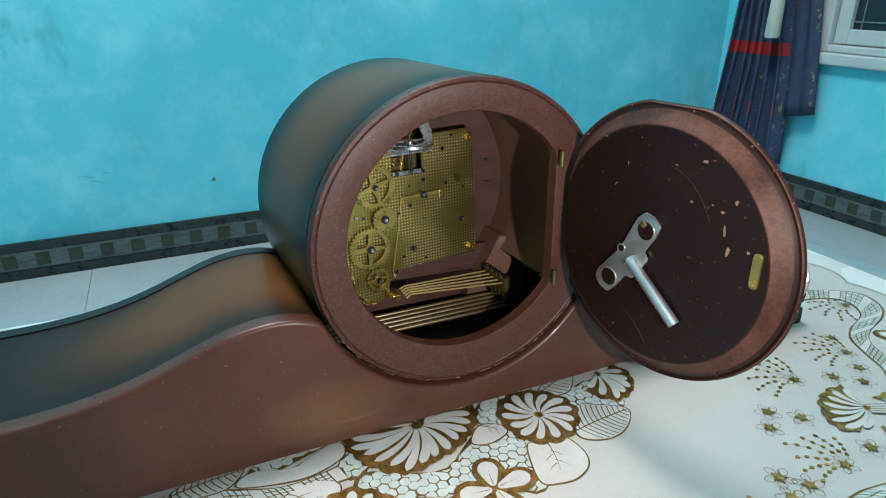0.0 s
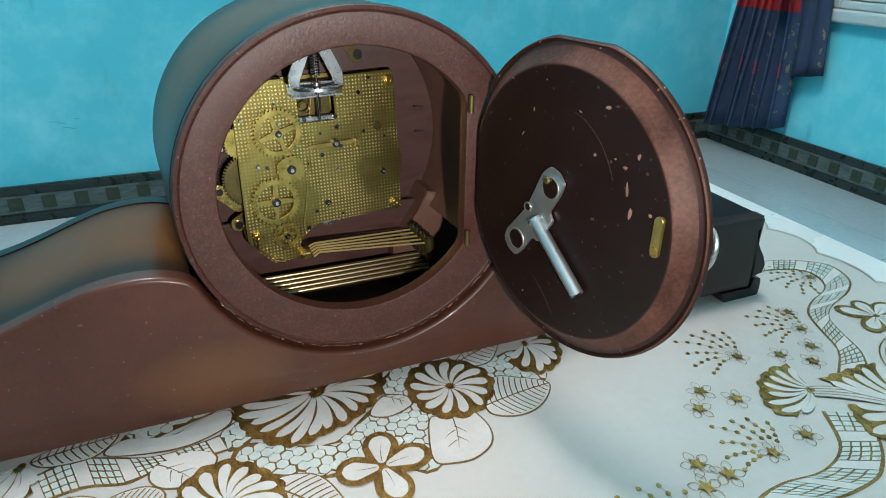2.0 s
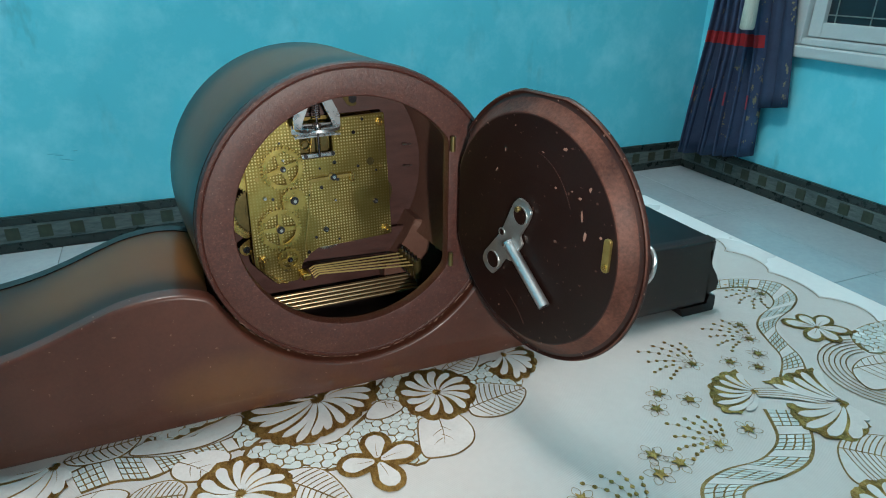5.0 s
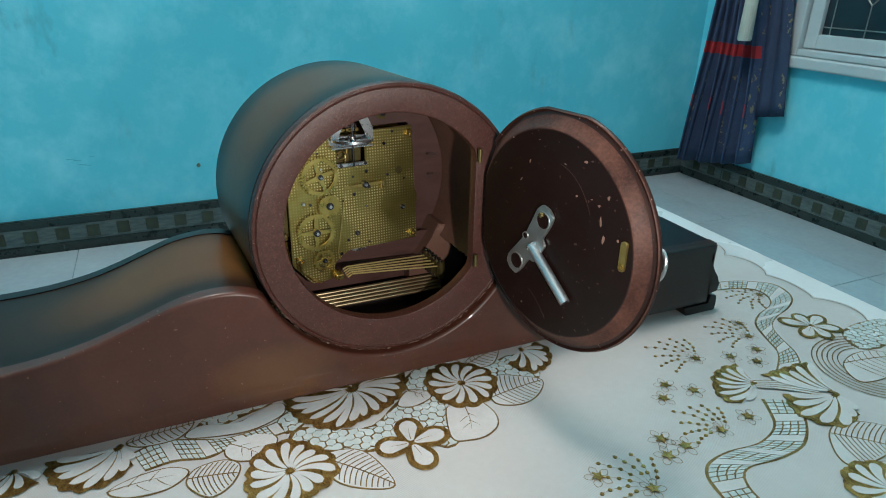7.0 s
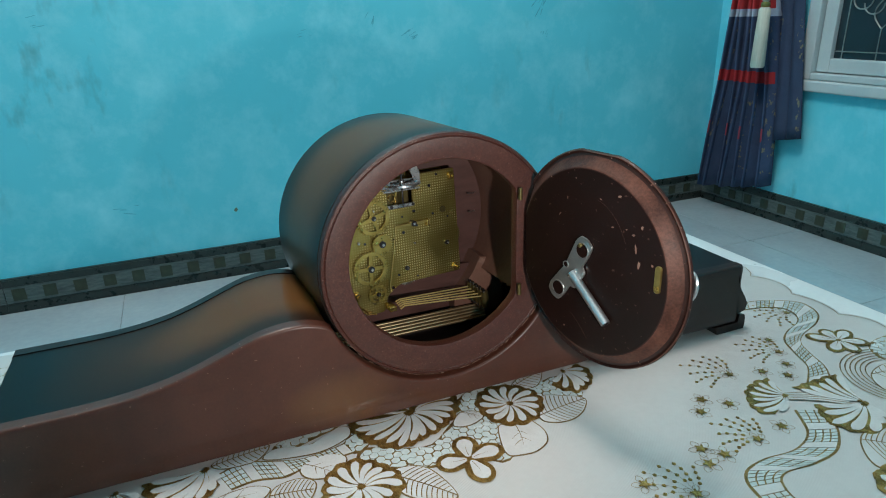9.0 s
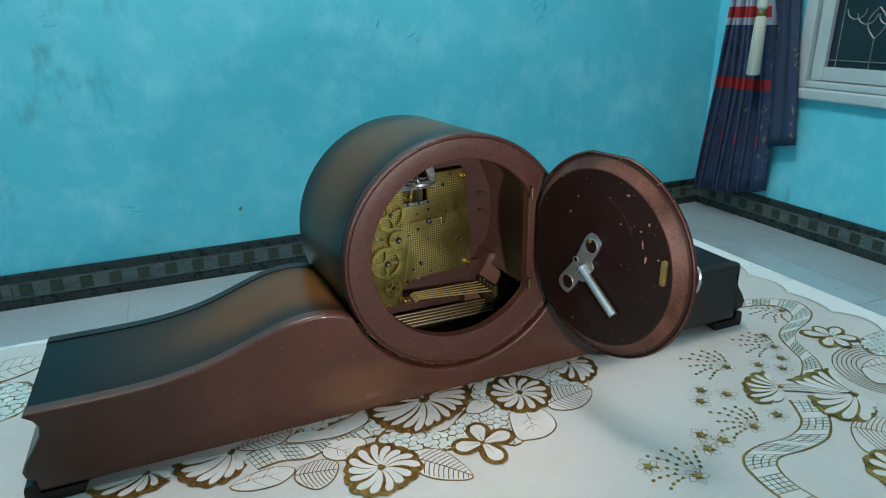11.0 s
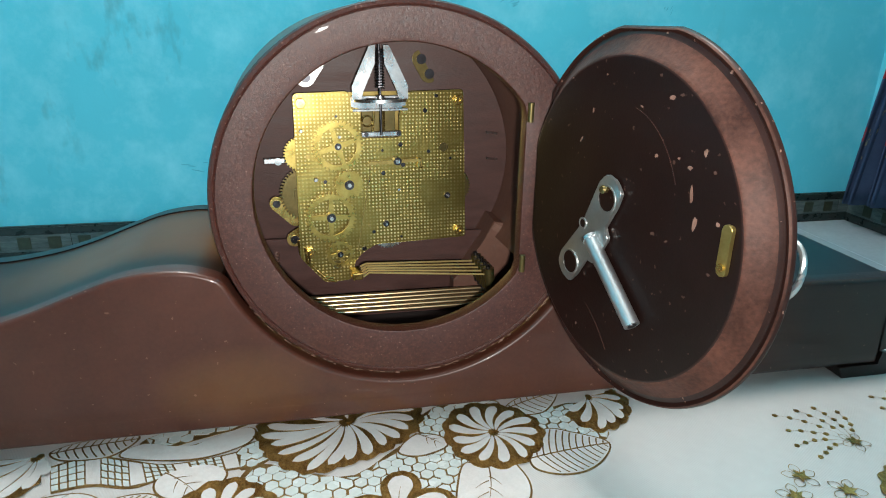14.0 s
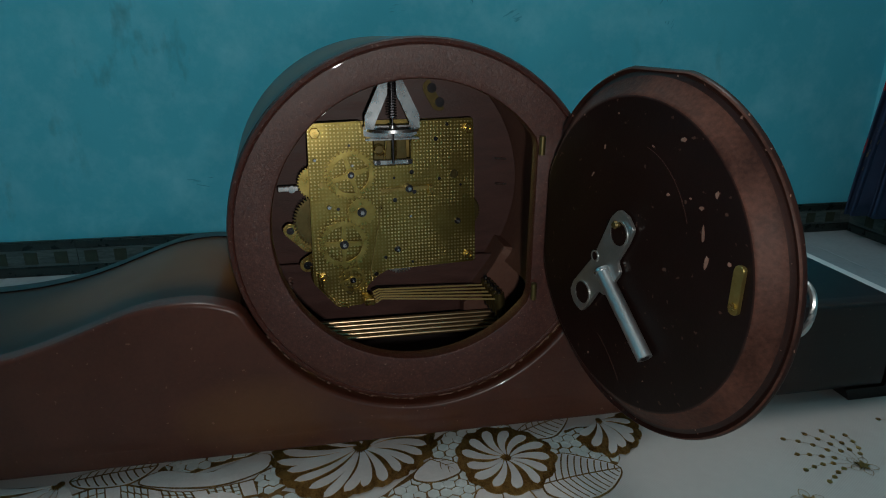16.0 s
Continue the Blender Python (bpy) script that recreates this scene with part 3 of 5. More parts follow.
END = [(-0.3200, 0.0715), (-0.3215, 0.0690), (-0.3160, 0.0650), (-0.3135, 0.0600), (-0.3145, 0.0530), (-0.3200, 0.0430), (-0.3265, 0.0340), (-0.3300, 0.0270), (-0.3290, 0.0220), (-0.3240, 0.0185), (-0.3235, 0.0085)]
BOTTOM = 0.0085


def smooth_line(pts, sub=4):
    out = []
    for i in range(len(pts) - 1):
        p0, p1, p2, p3 = (Vector(pts[max(0, min(len(pts) - 1, i + k))]) for k in (-1, 0, 1, 2))
        for s in range(sub):
            t = s / sub
            out.append(tuple(0.5 * ((2 * p1) + (p2 - p0) * t + (2 * p0 - 5 * p1 + 4 * p2 - p3) * t * t + (3 * p1 - p0 - 3 * p2 + p3) * t ** 3)))
    return out + [tuple(pts[-1])]


def mirror(pts):
    return [(-x, z) for x, z in pts][::-1]


left_curve = smooth_line(SHOULDER)
a0 = math.degrees(math.atan2(SHOULDER[-1][1] - CZ, SHOULDER[-1][0] - CX)) % 360
cut = arc(CX, CZ, R_OUT + 0.0022, a0, 540 - a0, 60)
END_MIR = mirror(END)
outline = list(END[::-1][:-1]) + left_curve + cut[1:-1] + mirror(left_curve) + END_MIR[1:]
outline[0] = (END[-1][0], BOTTOM)
outline[-1] = (END_MIR[-1][0], BOTTOM)


def inset(pts, d):
    """The outline drawn in by d along its normals."""
    out, n = [], len(pts)
    for i in range(n):
        p, a, b = Vector(pts[i]), Vector(pts[i - 1]), Vector(pts[(i + 1) % n])
        t = (b - a).normalized()
        out.append(tuple(p + Vector((t.y, -t.x)) * d))
    return out


def panel(name, y0, y1, bevel, material, label=""):
    """A sawn panel whose near rim is rounded over."""
    bm = bmesh.new()
    loops = [(outline, y1)] + [(inset(outline, bevel * (1 - math.cos(radians(a)))), y0 + bevel * (1 - math.sin(radians(a)))) for a in (0, 25, 50, 70, 90)]
    rings = [[bm.verts.new((u, y, v)) for u, v in pts] for pts, y in loops]
    n = len(outline)
    for p, q in zip(rings, rings[1:]):
        for i in range(n):
            bm.faces.new((p[i], p[(i + 1) % n], q[(i + 1) % n], q[i]))
    for ring in (rings[0], rings[-1]):
        for tri in tessellate_polygon([[Vector((v.co.x, v.co.z, 0)) for v in ring]]):
            bm.faces.new([ring[k] for k in tri])
    return part(name, bm, material, clock, label, smooth=True)


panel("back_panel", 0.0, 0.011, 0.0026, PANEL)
panel("front_panel", DEPTH - 0.010, DEPTH, 0.0, DARK)


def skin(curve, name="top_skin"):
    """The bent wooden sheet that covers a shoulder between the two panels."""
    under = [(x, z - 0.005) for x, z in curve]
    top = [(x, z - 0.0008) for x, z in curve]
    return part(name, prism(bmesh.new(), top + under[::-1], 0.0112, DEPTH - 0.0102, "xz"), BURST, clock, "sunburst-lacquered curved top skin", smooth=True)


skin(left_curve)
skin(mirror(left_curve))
bm = bmesh.new()
box(bm, (-0.316, 0.0112, BOTTOM), (0.316, DEPTH - 0.0102, BOTTOM + 0.010), 0.001)
part("bottom_board", bm, SOOT, clock, "black painted bottom board")
for pts, inner in ((END, -0.306), (END_MIR, 0.306)):
    loop = [(x, min(z, 0.0665)) for x, z in pts] + [(inner, BOTTOM), (inner, 0.0665)]
    bm = prism(bmesh.new(), loop, 0.0112, DEPTH - 0.0102, "xz")
    part("end_moulding", bm, DARK, clock, "dark moulded end", smooth=True)
for x0, x1 in ((-0.3315, -0.292), (0.292, 0.3315)):
    for y0, y1 in ((-0.0008, 0.030), (DEPTH - 0.030, DEPTH + 0.0008)):
        s = -1 if x0 < 0 else 1
        o, i = (x0, x1) if s < 0 else (x1, x0)
        foot = [(o - s * 0.006, 0.0170), (o - s * 0.001, 0.0155), (o, 0.0125), (o + s * 0.0005, 0.0060), (o, 0.0010), (o - s * 0.001, 0.0), (i + s * 0.004, 0.0), (i, BOTTOM - 0.0002), (i + s * 0.0300, BOTTOM - 0.0002), (i + s * 0.0315, 0.0170)]
        part("foot", prism(bmesh.new(), foot, y0, y1, "xz"), DARK, clock)

# drum: outer shell, ring with the hole, front board
SHELL = 0.0045
a_lo, a_hi = -33, 218
shell = arc(CX, CZ, R_OUT - 0.0006, a_lo, a_hi, 96) + arc(CX, CZ, R_OUT - SHELL, a_hi, a_lo, 96)
bm = prism(bmesh.new(), shell, 0.0112, DRUM, "xz")
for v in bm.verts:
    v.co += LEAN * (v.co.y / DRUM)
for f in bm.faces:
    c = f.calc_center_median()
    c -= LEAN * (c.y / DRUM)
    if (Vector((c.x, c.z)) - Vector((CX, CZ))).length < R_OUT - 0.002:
        f.material_index = 1
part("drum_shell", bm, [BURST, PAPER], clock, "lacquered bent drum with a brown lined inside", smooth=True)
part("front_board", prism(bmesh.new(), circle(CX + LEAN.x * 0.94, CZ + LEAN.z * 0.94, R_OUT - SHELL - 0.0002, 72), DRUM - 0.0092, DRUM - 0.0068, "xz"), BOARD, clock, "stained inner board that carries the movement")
bm = bmesh.new()
box(bm, (-0.09, DEPTH - 0.0124, BOTTOM + 0.0102), (0.10, DEPTH - 0.0104, 0.080))
part("lower_board", bm, BOARD, clock)
bezel = bmesh.new()
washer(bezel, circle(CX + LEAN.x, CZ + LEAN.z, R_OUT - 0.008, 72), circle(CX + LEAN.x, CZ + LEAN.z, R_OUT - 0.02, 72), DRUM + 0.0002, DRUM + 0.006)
part("dial_bezel", bezel, OLD_BRASS, clock, "brass dial bezel", smooth=True)
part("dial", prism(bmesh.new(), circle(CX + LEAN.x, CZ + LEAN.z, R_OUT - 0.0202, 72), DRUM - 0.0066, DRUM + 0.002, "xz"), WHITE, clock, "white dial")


def hole_line(r, flat, n=96):
    out = []
    for i in range(n):
        a = 2 * math.pi * i / n
        x, z = r * math.cos(a), r * math.sin(a)
        if HX + x > flat:
            z *= (flat - HX) / x
            x = flat - HX
        out.append((HX + x, HZ + z))
    return out


def ring_mesh():
    """The wooden ring round the door opening, its outer lip stepped and rounded."""
    bm = bmesh.new()
    n = 96
    loops = []
    for r, y in ((R_OUT - 0.0004, 0.0110), (R_OUT - 0.0004, 0.0052), (R_OUT - 0.0012, 0.0036), (R_OUT - 0.0030, 0.0030), (R_OUT - 0.0036, 0.0036), (R_OUT - 0.0044, 0.0028)):
        loops.append([bm.verts.new((u, y, v)) for u, v in circle(CX, CZ, r, n)])
    for grow, y in ((0.0012, 0.0024), (0.0004, 0.0027), (0.0, 0.0036), (0.0, 0.0110)):
        loops.append([bm.verts.new((u, y, v)) for u, v in hole_line(R_HOLE + grow, FLAT_X + grow, n)])
    for a, b in zip(loops, loops[1:] + loops[:1]):
        for i in range(n):
            bm.faces.new((a[i], a[(i + 1) % n], b[(i + 1) % n], b[i]))
    return bm


part("back_ring", ring_mesh(), RING, clock, "stained wooden ring round the door opening", smooth=True)
chips = random.Random(21)
bm = bmesh.new()
for k in range(70):
    a = radians(chips.uniform(212, 345))
    r = R_OUT - 0.0006 + chips.uniform(-0.0006, 0.0004)
    p = Vector((CX + r * math.cos(a), 0.0036, CZ + r * math.sin(a)))
    t = Vector((-math.sin(a), 0, math.cos(a)))
    rod(bm, p - t * chips.uniform(0.0004, 0.0018), p + t * chips.uniform(0.0004, 0.0018), chips.uniform(0.00015, 0.00036), 5)
part("chipped_lip", bm, BARE, clock, "pale chips along the ring's lower lip")
# upright post behind the hinge edge, torn edges of the drum lining, corner wedge
for s, a in ((1, a_lo), (-1, a_hi)):
    bm = bmesh.new()
    for k in range(26):
        y = 0.016 + k * 0.0038
        r = R_OUT - 0.0022 + random.uniform(-0.001, 0.001)
        aa = radians(a - s * random.uniform(0.4, 1.4))
        p = Vector((CX + r * math.cos(aa), y, CZ + r * math.sin(aa)))
        rod(bm, p, p + Vector((-s * 0.002 * random.uniform(-0.3, 1), 0.004, -0.003 * random.random())), 0.0014, 5)
    part("torn_lining_edge", bm, TORN, clock, "torn pale wood edge")
wedge = [(0.050, 0.0480), (0.061, 0.0615), (0.071, 0.0760), (0.0785, 0.0900), (0.088, 0.0880), (0.104, 0.0820), (0.104, 0.0300), (0.050, 0.0300)]
part("corner_wedge", prism(bmesh.new(), wedge, 0.096, DRUM - 0.0094, "xz", 0.0012), PAPER, clock, "glued wooden corner wedge")
part("wedge_chip", prism(bmesh.new(), [(0.0765, 0.0850), (0.0785, 0.0890), (0.0870, 0.0845), (0.0900, 0.0800), (0.0820, 0.0815)], 0.0954, 0.0962, "xz"), BARE, clock, "pale split wood")
bm = bmesh.new()
for x, z in ((0.0850, 0.147), (0.0858, 0.1285)):
    rod(bm, (x, DRUM - 0.0094, z), (x - 0.009, DRUM - 0.0150, z + 0.002), 0.0008, 6)
part("nail", bm, STEEL, clock, "bent nail tips")

# ---- the movement ----
PY = 0.0955
GAP = 0.0180
movement = part("movement", prism(bmesh.new(), [(-0.045, 0.096), (0.045, 0.096), (0.045, 0.172), (-0.045, 0.172)], PY + GAP + 0.0017, PY + GAP + 0.0029, "xz"), OLD_BRASS, clock, "brass chiming clock movement")


def rounded(pts, r, n=5):
    out = []
    k = len(pts)
    for i in range(k):
        p, a, b = Vector(pts[i]), Vector(pts[i - 1]), Vector(pts[(i + 1) % k])
        s, e = p + (a - p).normalized() * r, p + (b - p).normalized() * r
        for j in range(n + 1):
            t = j / n
            out.append(tuple(s * (1 - t) ** 2 + p * 2 * t * (1 - t) + e * t * t))
    return out


PLATE_LINE = [(-0.0533, 0.1787), (-0.0192, 0.1797), (-0.0186, 0.1745), (-0.0122, 0.1662), (-0.0122, 0.1500), (0.0130, 0.1500), (0.0130, 0.1662), (0.0184, 0.1735), (0.0186, 0.1787), (0.0562, 0.1797), (0.0586, 0.0795), (0.0125, 0.0790), (-0.0045, 0.0790), (-0.0124, 0.0749), (-0.0190, 0.0690), (-0.0225, 0.0555), (-0.0400, 0.0550), (-0.0553, 0.0737)]
part("back_plate", prism(bmesh.new(), rounded(PLATE_LINE, 0.0022), PY, PY + 0.0018, "xz", 0.0003), PLATE, movement, "dimpled brass back plate")
front_line = [(-0.0480, 0.1780), (0.0530, 0.1785), (0.0540, 0.0890), (-0.0480, 0.0870)]
part("front_plate", prism(bmesh.new(), rounded(front_line, 0.0022), PY + GAP, PY + GAP + 0.0015, "xz"), OLD_BRASS, movement)
for x, z in ((-0.0491, 0.1731), (0.0520, 0.1729), (0.0530, 0.0850), (-0.0490, 0.0775)):
    if z > 0.08:
        part("pillar", rod(bmesh.new(), (x, PY + 0.0019, z), (x, PY + GAP - 0.0001, z), 0.0028, 12), BRASS, movement, smooth=True)
    bm = prism(bmesh.new(), circle(x, z, 0.0036, 6), PY - 0.0026, PY - 0.0002, "xz", 0.0004)
    washer(bm, circle(x, z, 0.0021, 16), circle(x, z, 0.0012, 16), PY - 0.0036, PY - 0.0024)
    part("pillar_nut", bm, BRASS, movement, "brass pillar nut")


def gear_mesh(r, teeth, hub, spokes, thick, rim=0.2, web=False):
    """A toothed wheel round the origin, lying in the xz plane from y = -thick to 0."""
    bm = bmesh.new()
    outer, n = [], teeth * 6
    for i in range(n):
        a = 2 * math.pi * i / n
        k = i % 6
        rr = r if k in (1, 2, 3) else r * 0.90
        rr = r * 0.985 if k in (1, 3) else rr
        outer.append((rr * math.cos(a), rr * math.sin(a)))
    inner_r = r * 0.9 * (1 - rim) if not web else hub
    inner = circle(0, 0, inner_r, n)
    washer(bm, outer, inner, -thick, 0)
    if not web:
        for s in range(spokes):
            a = 2 * math.pi * s / spokes + 0.5
            d, p = Vector((math.cos(a), math.sin(a))), Vector((-math.sin(a), math.cos(a)))
            w0, w1 = r * 0.11, r * 0.075
            line = [tuple(d * hub * 0.7 + p * w0), tuple(d * inner_r * 1.03 + p * w1), tuple(d * inner_r * 1.03 - p * w1), tuple(d * hub * 0.7 - p * w0)]
            prism(bm, line, -thick * 0.95, -0.00005)
    washer(bm, circle(0, 0, hub, 24), circle(0, 0, hub * 0.35, 24), -thick * 1.35, 0.0001)
    return bm


def gear(x, z, r, teeth, y, hub=0.0036, spokes=4, thick=0.0013, material=GEAR, turn=0.0, web=False, name="gear"):
    g = part(name, gear_mesh(r, teeth, hub, spokes, thick, web=web), material, movement, m=pose(x, y, z, 0, turn, 0), smooth=False)
    return g


def arbor(x, z, y, r=0.0018, long=0.003):
    bm = bmesh.new()
    rod(bm, (x, y, z), (x, y - long, z), r, 14)
    rod(bm, (x, y - long, z), (x, y - long - 0.0012, z), r * 0.55, 10)
    part("arbor", bm, BLUED, movement, "dark steel arbor with a bright pivot", smooth=True)
    part("pivot", rod(bmesh.new(), (x, y - long - 0.0011, z), (x, y - long - 0.0019, z), r * 0.4, 10), STEEL, movement)


G_UP, G_LO, G_MID, G_BOT = (-0.0280, 0.1463), (-0.0345, 0.1007), (-0.0220, 0.1216), (-0.0299, 0.0757)
gear(*G_UP, 0.0165, 36, PY - 0.0034, turn=12)
gear(*G_LO, 0.0168, 36, PY - 0.0034, turn=31)
gear(*G_MID, 0.0095, 18, PY - 0.0040, hub=0.0030, web=True)
gear(*G_BOT, 0.0092, 16, PY - 0.0036, hub=0.0026, spokes=4, turn=20)
for c, r in ((G_UP, 0.0022), (G_LO, 0.0030), (G_MID, 0.0031), (G_BOT, 0.0020)):
    arbor(*c, PY - 0.0004, r, 0.0062)
# wheels between the plates that show past the edge
for x, z, r, teeth, y, mat in ((-0.0502, 0.1412, 0.0112, 34, PY + 0.005, GEAR), (-0.0466, 0.1146, 0.0188, 52, PY + 0.009, HAMMER), (0.0512, 0.1139, 0.0132, 40, PY + 0.009, HAMMER), (0.0053, 0.0855, 0.0122, 36, PY + 0.008, STEEL)):
    gear(x, z, r, teeth, y, hub=r * 0.5, web=True, material=mat, thick=0.0016)
# pivot holes, screws and pins of the plate
for i, (x, z) in enumerate(((-0.0342, 0.1765), (0.0376, 0.1760), (0.0299, 0.1667), (-0.0277, 0.1645), (0.0328, 0.1538), (0.0131, 0.1454), (0.0011, 0.1421), (0.0321, 0.1401), (-0.0465, 0.1401), (-0.0085, 0.1226), (-0.0366, 0.1235), (0.0013, 0.1272), (-0.0090, 0.0924), (-0.0062, 0.0879), (-0.0130, 0.0768), (0.0472, 0.1350), (0.0512, 0.1379), (0.0147, 0.1321), (0.0126, 0.0832))):
    r = 0.0009 + 0.0003 * (i % 3)
    part("pivot_hole", rod(bmesh.new(), (x, PY - 0.0003, z), (x, PY - 0.0010, z), r, 10), BLUED if i % 4 else OLD_BRASS, movement)
for x, z, r in ((0.0115, 0.1156, 0.0012), (-0.0498, 0.1561, 0.0013), (-0.0424, 0.1250, 0.0016), (-0.0262, 0.1516, 0.0011)):
    part("plate_pin", rod(bmesh.new(), (x, PY - 0.0002, z), (x, PY - 0.0020, z), r, 12, r2=r * 0.7), STEEL, movement, "bright steel pin", smooth=True)
for x, z, r in ((0.0447, 0.1100, 0.0021), (0.0020, 0.0933, 0.0021)):
    arbor(x, z, PY - 0.0004, r, 0.0022)
for x, z in ((0.0426, 0.1425), (-0.0316, 0.0672)):
    bm = bmesh.new()
    washer(bm, circle(x, z, 0.0030, 24), circle(x, z, 0.0022, 24), PY - 0.0006, PY - 0.0002)
    prism(bm, circle(x, z, 0.0022, 24), PY - 0.0003, PY - 0.0001)
    part("sight_hole", bm, HAMMER, movement, "dark round sight hole")
lever = rounded([(-0.0086, 0.1334), (0.0262, 0.1343), (0.0262, 0.1364), (-0.0086, 0.1356)], 0.0008)
part("strike_lever", prism(bmesh.new(), lever, PY - 0.0042, PY - 0.0034), OLD_BRASS, movement, "thin brass strike lever")
part("lever_block", box(bmesh.new(), (0.0236, PY - 0.0054, 0.1300), (0.0268, PY - 0.0006, 0.1366), 0.0006), BRASS, movement)
bm = rod(bmesh.new(), (0.0100, PY - 0.0004, 0.1353), (0.0100, PY - 0.0064, 0.1353), 0.0026, 16)
part("lever_post", bm, BLUED, movement, "dark steel lever post", smooth=True)
part("lever_pivot", rod(bmesh.new(), (0.0100, PY - 0.0062, 0.1353), (0.0100, PY - 0.0074, 0.1353), 0.0013, 12), STEEL, movement, smooth=True)
part("lever_wire", tube(bmesh.new(), [(-0.0072, PY - 0.0040, 0.1345), (-0.0110, PY - 0.0045, 0.1130), (-0.0177, PY - 0.0050, 0.0796), (-0.0165, PY - 0.0060, 0.0750)], 0.00035, 6), OLD_BRASS, movement)

# balance: white-metal bracket, spring, wheel
bx = -0.001
by = PY - 0.010
for s in (-1, 1):
    arm = [(bx + s * 0.0025, 0.2070), (bx + s * 0.0060, 0.2070), (bx + s * 0.0175, 0.1830), (bx + s * 0.0175, 0.1750), (bx + s * 0.0120, 0.1750), (bx + s * 0.0105, 0.1800), (bx + s * 0.0030, 0.1960)]
    part("balance_bracket_arm", prism(bmesh.new(), arm, by - 0.0008, by + 0.0008), STEEL, movement, "bright white-metal bracket arm")
bracket = rounded([(bx - 0.0175, 0.1765), (bx + 0.0175, 0.1765), (bx + 0.0175, 0.1705), (bx + 0.0105, 0.1680), (bx - 0.0105, 0.1680), (bx - 0.0175, 0.1705)], 0.001)
part("balance_bracket", prism(bmesh.new(), bracket, PY - 0.0035, PY - 0.0020), STEEL, movement, "bright white-metal bracket")
part("balance_bridge", box(bmesh.new(), (bx - 0.0175, PY - 0.0100, 0.1678), (bx + 0.0175, PY - 0.0005, 0.1692), 0.0003), STEEL, movement)
part("balance_staff", rod(bmesh.new(), (bx, by, 0.1530), (bx, by, 0.2075), 0.0008, 10), BLUED, movement, smooth=True)
bm = bmesh.new()
coil = [(bx + 0.0028 * math.cos(t * 0.7), by + 0.0028 * math.sin(t * 0.7), 0.1815 + t * 0.0235 / 130) for t in range(131)]
part("balance_spring", tube(bm, coil, 0.0004, 5), BLUED, movement, "dark coiled balance spring", smooth=True)
wheel = bmesh.new()
washer(wheel, circle(bx, by, 0.0165, 56), circle(bx, by, 0.0143, 56), 0.1738, 0.1756, "xy")
for k in range(3):
    a = radians(120 * k + 20)
    d = Vector((math.cos(a), math.sin(a), 0))
    rod(wheel, Vector((bx, by, 0.1747)), Vector((bx, by, 0.1747)) + d * 0.0148, 0.0008, 6)
rod(wheel, (bx, by, 0.1728), (bx, by, 0.1772), 0.0026, 14)
part("balance_wheel", wheel, STEEL, movement, "polished steel balance wheel", smooth=True)
part("escapement_cage", box(bmesh.new(), (-0.0105, PY + 0.006, 0.1485), (0.0115, PY + 0.0075, 0.1670), 0.0003), HAMMER, movement)
part("regulator_coil", tube(bmesh.new(), [(-0.0085 + 0.0034 * math.cos(radians(a)), PY - 0.0020 - 0.0000012 * a, 0.1612 + 0.0034 * math.sin(radians(a))) for a in range(0, 1080, 30)], 0.0006, 6), BRASS, movement, "coiled brass regulator", smooth=True)
bm = bmesh.new()
rod(bm, (bx - 0.004, PY + 0.002, 0.1490), (bx - 0.003, PY - 0.004, 0.1675), 0.0007, 8)
rod(bm, (bx + 0.004, PY + 0.001, 0.1490), (bx + 0.003, PY - 0.004, 0.1675), 0.0007, 8)
part("lever_fork", bm, BRASS, movement)
part("platform_strip", box(bmesh.new(), (-0.0125, PY - 0.0028, 0.1510), (0.0135, PY - 0.0008, 0.1545), 0.0006), STEEL, movement, "bright steel strip")
for x in (-0.0095, 0.0115):
    part("strip_screw", rod(bmesh.new(), (x, PY - 0.0027, 0.1530), (x, PY - 0.0042, 0.1530), 0.0015, 16), BLUED, movement)
for x, z in ((-0.0152, 0.1679), (0.0160, 0.1672)):
    part("bridge_screw", rod(bmesh.new(), (x, PY - 0.0004, z), (x, PY - 0.0044, z), 0.0019, 16), BRASS, movement, smooth=True)


def bracket_strap(a, b, w, y, label, holes=True, material=NICKEL):
    """A round-ended fixing strap with two screws."""
    a, b = Vector(a), Vector(b)
    ang = math.degrees(math.atan2(b.y - a.y, b.x - a.x))
    line = arc(a.x, a.y, w, ang + 90, ang + 270, 10) + arc(b.x, b.y, w, ang - 90, ang + 90, 10)
    p = part("fixing_strap", prism(bmesh.new(), line, y, y + 0.0012, "xz", 0.0002), material, movement, label)
    for c in ((a, b) if holes else (a,)):
        bm = rod(bmesh.new(), (c.x, y - 0.0001, c.y), (c.x, y - 0.0016, c.y), w * 0.55, 14)
        box(bm, (c.x - w * 0.5, y - 0.00175, c.y - 0.0003), (c.x + w * 0.5, y - 0.0014, c.y + 0.0003))
        part("screw", bm, BLUED, p, "slotted dark screw")


YB = DRUM - 0.0125
bracket_strap((-0.0370, 0.1965), (-0.0435, 0.1875), 0.0060, YB - 0.004, "nickel fixing strap")
bracket_strap((0.0330, 0.1985), (0.0385, 0.1890), 0.0060, YB - 0.004, "dull brass fixing strap", True, HAMMER)
bracket_strap((-0.0675, 0.1085), (-0.0560, 0.0970), 0.0046, PY + 0.012, "brass fixing strap", False, BRASS)
bracket_strap((-0.0575, 0.0830), (-0.0480, 0.0890), 0.0052, PY + 0.014, "brass fixing strap", False, BRASS)
part("silencer_lever", box(bmesh.new(), (-0.0735, YB - 0.010, 0.1340), (-0.0600, YB - 0.008, 0.1378), 0.0006), STEEL, movement, "steel silencer lever")
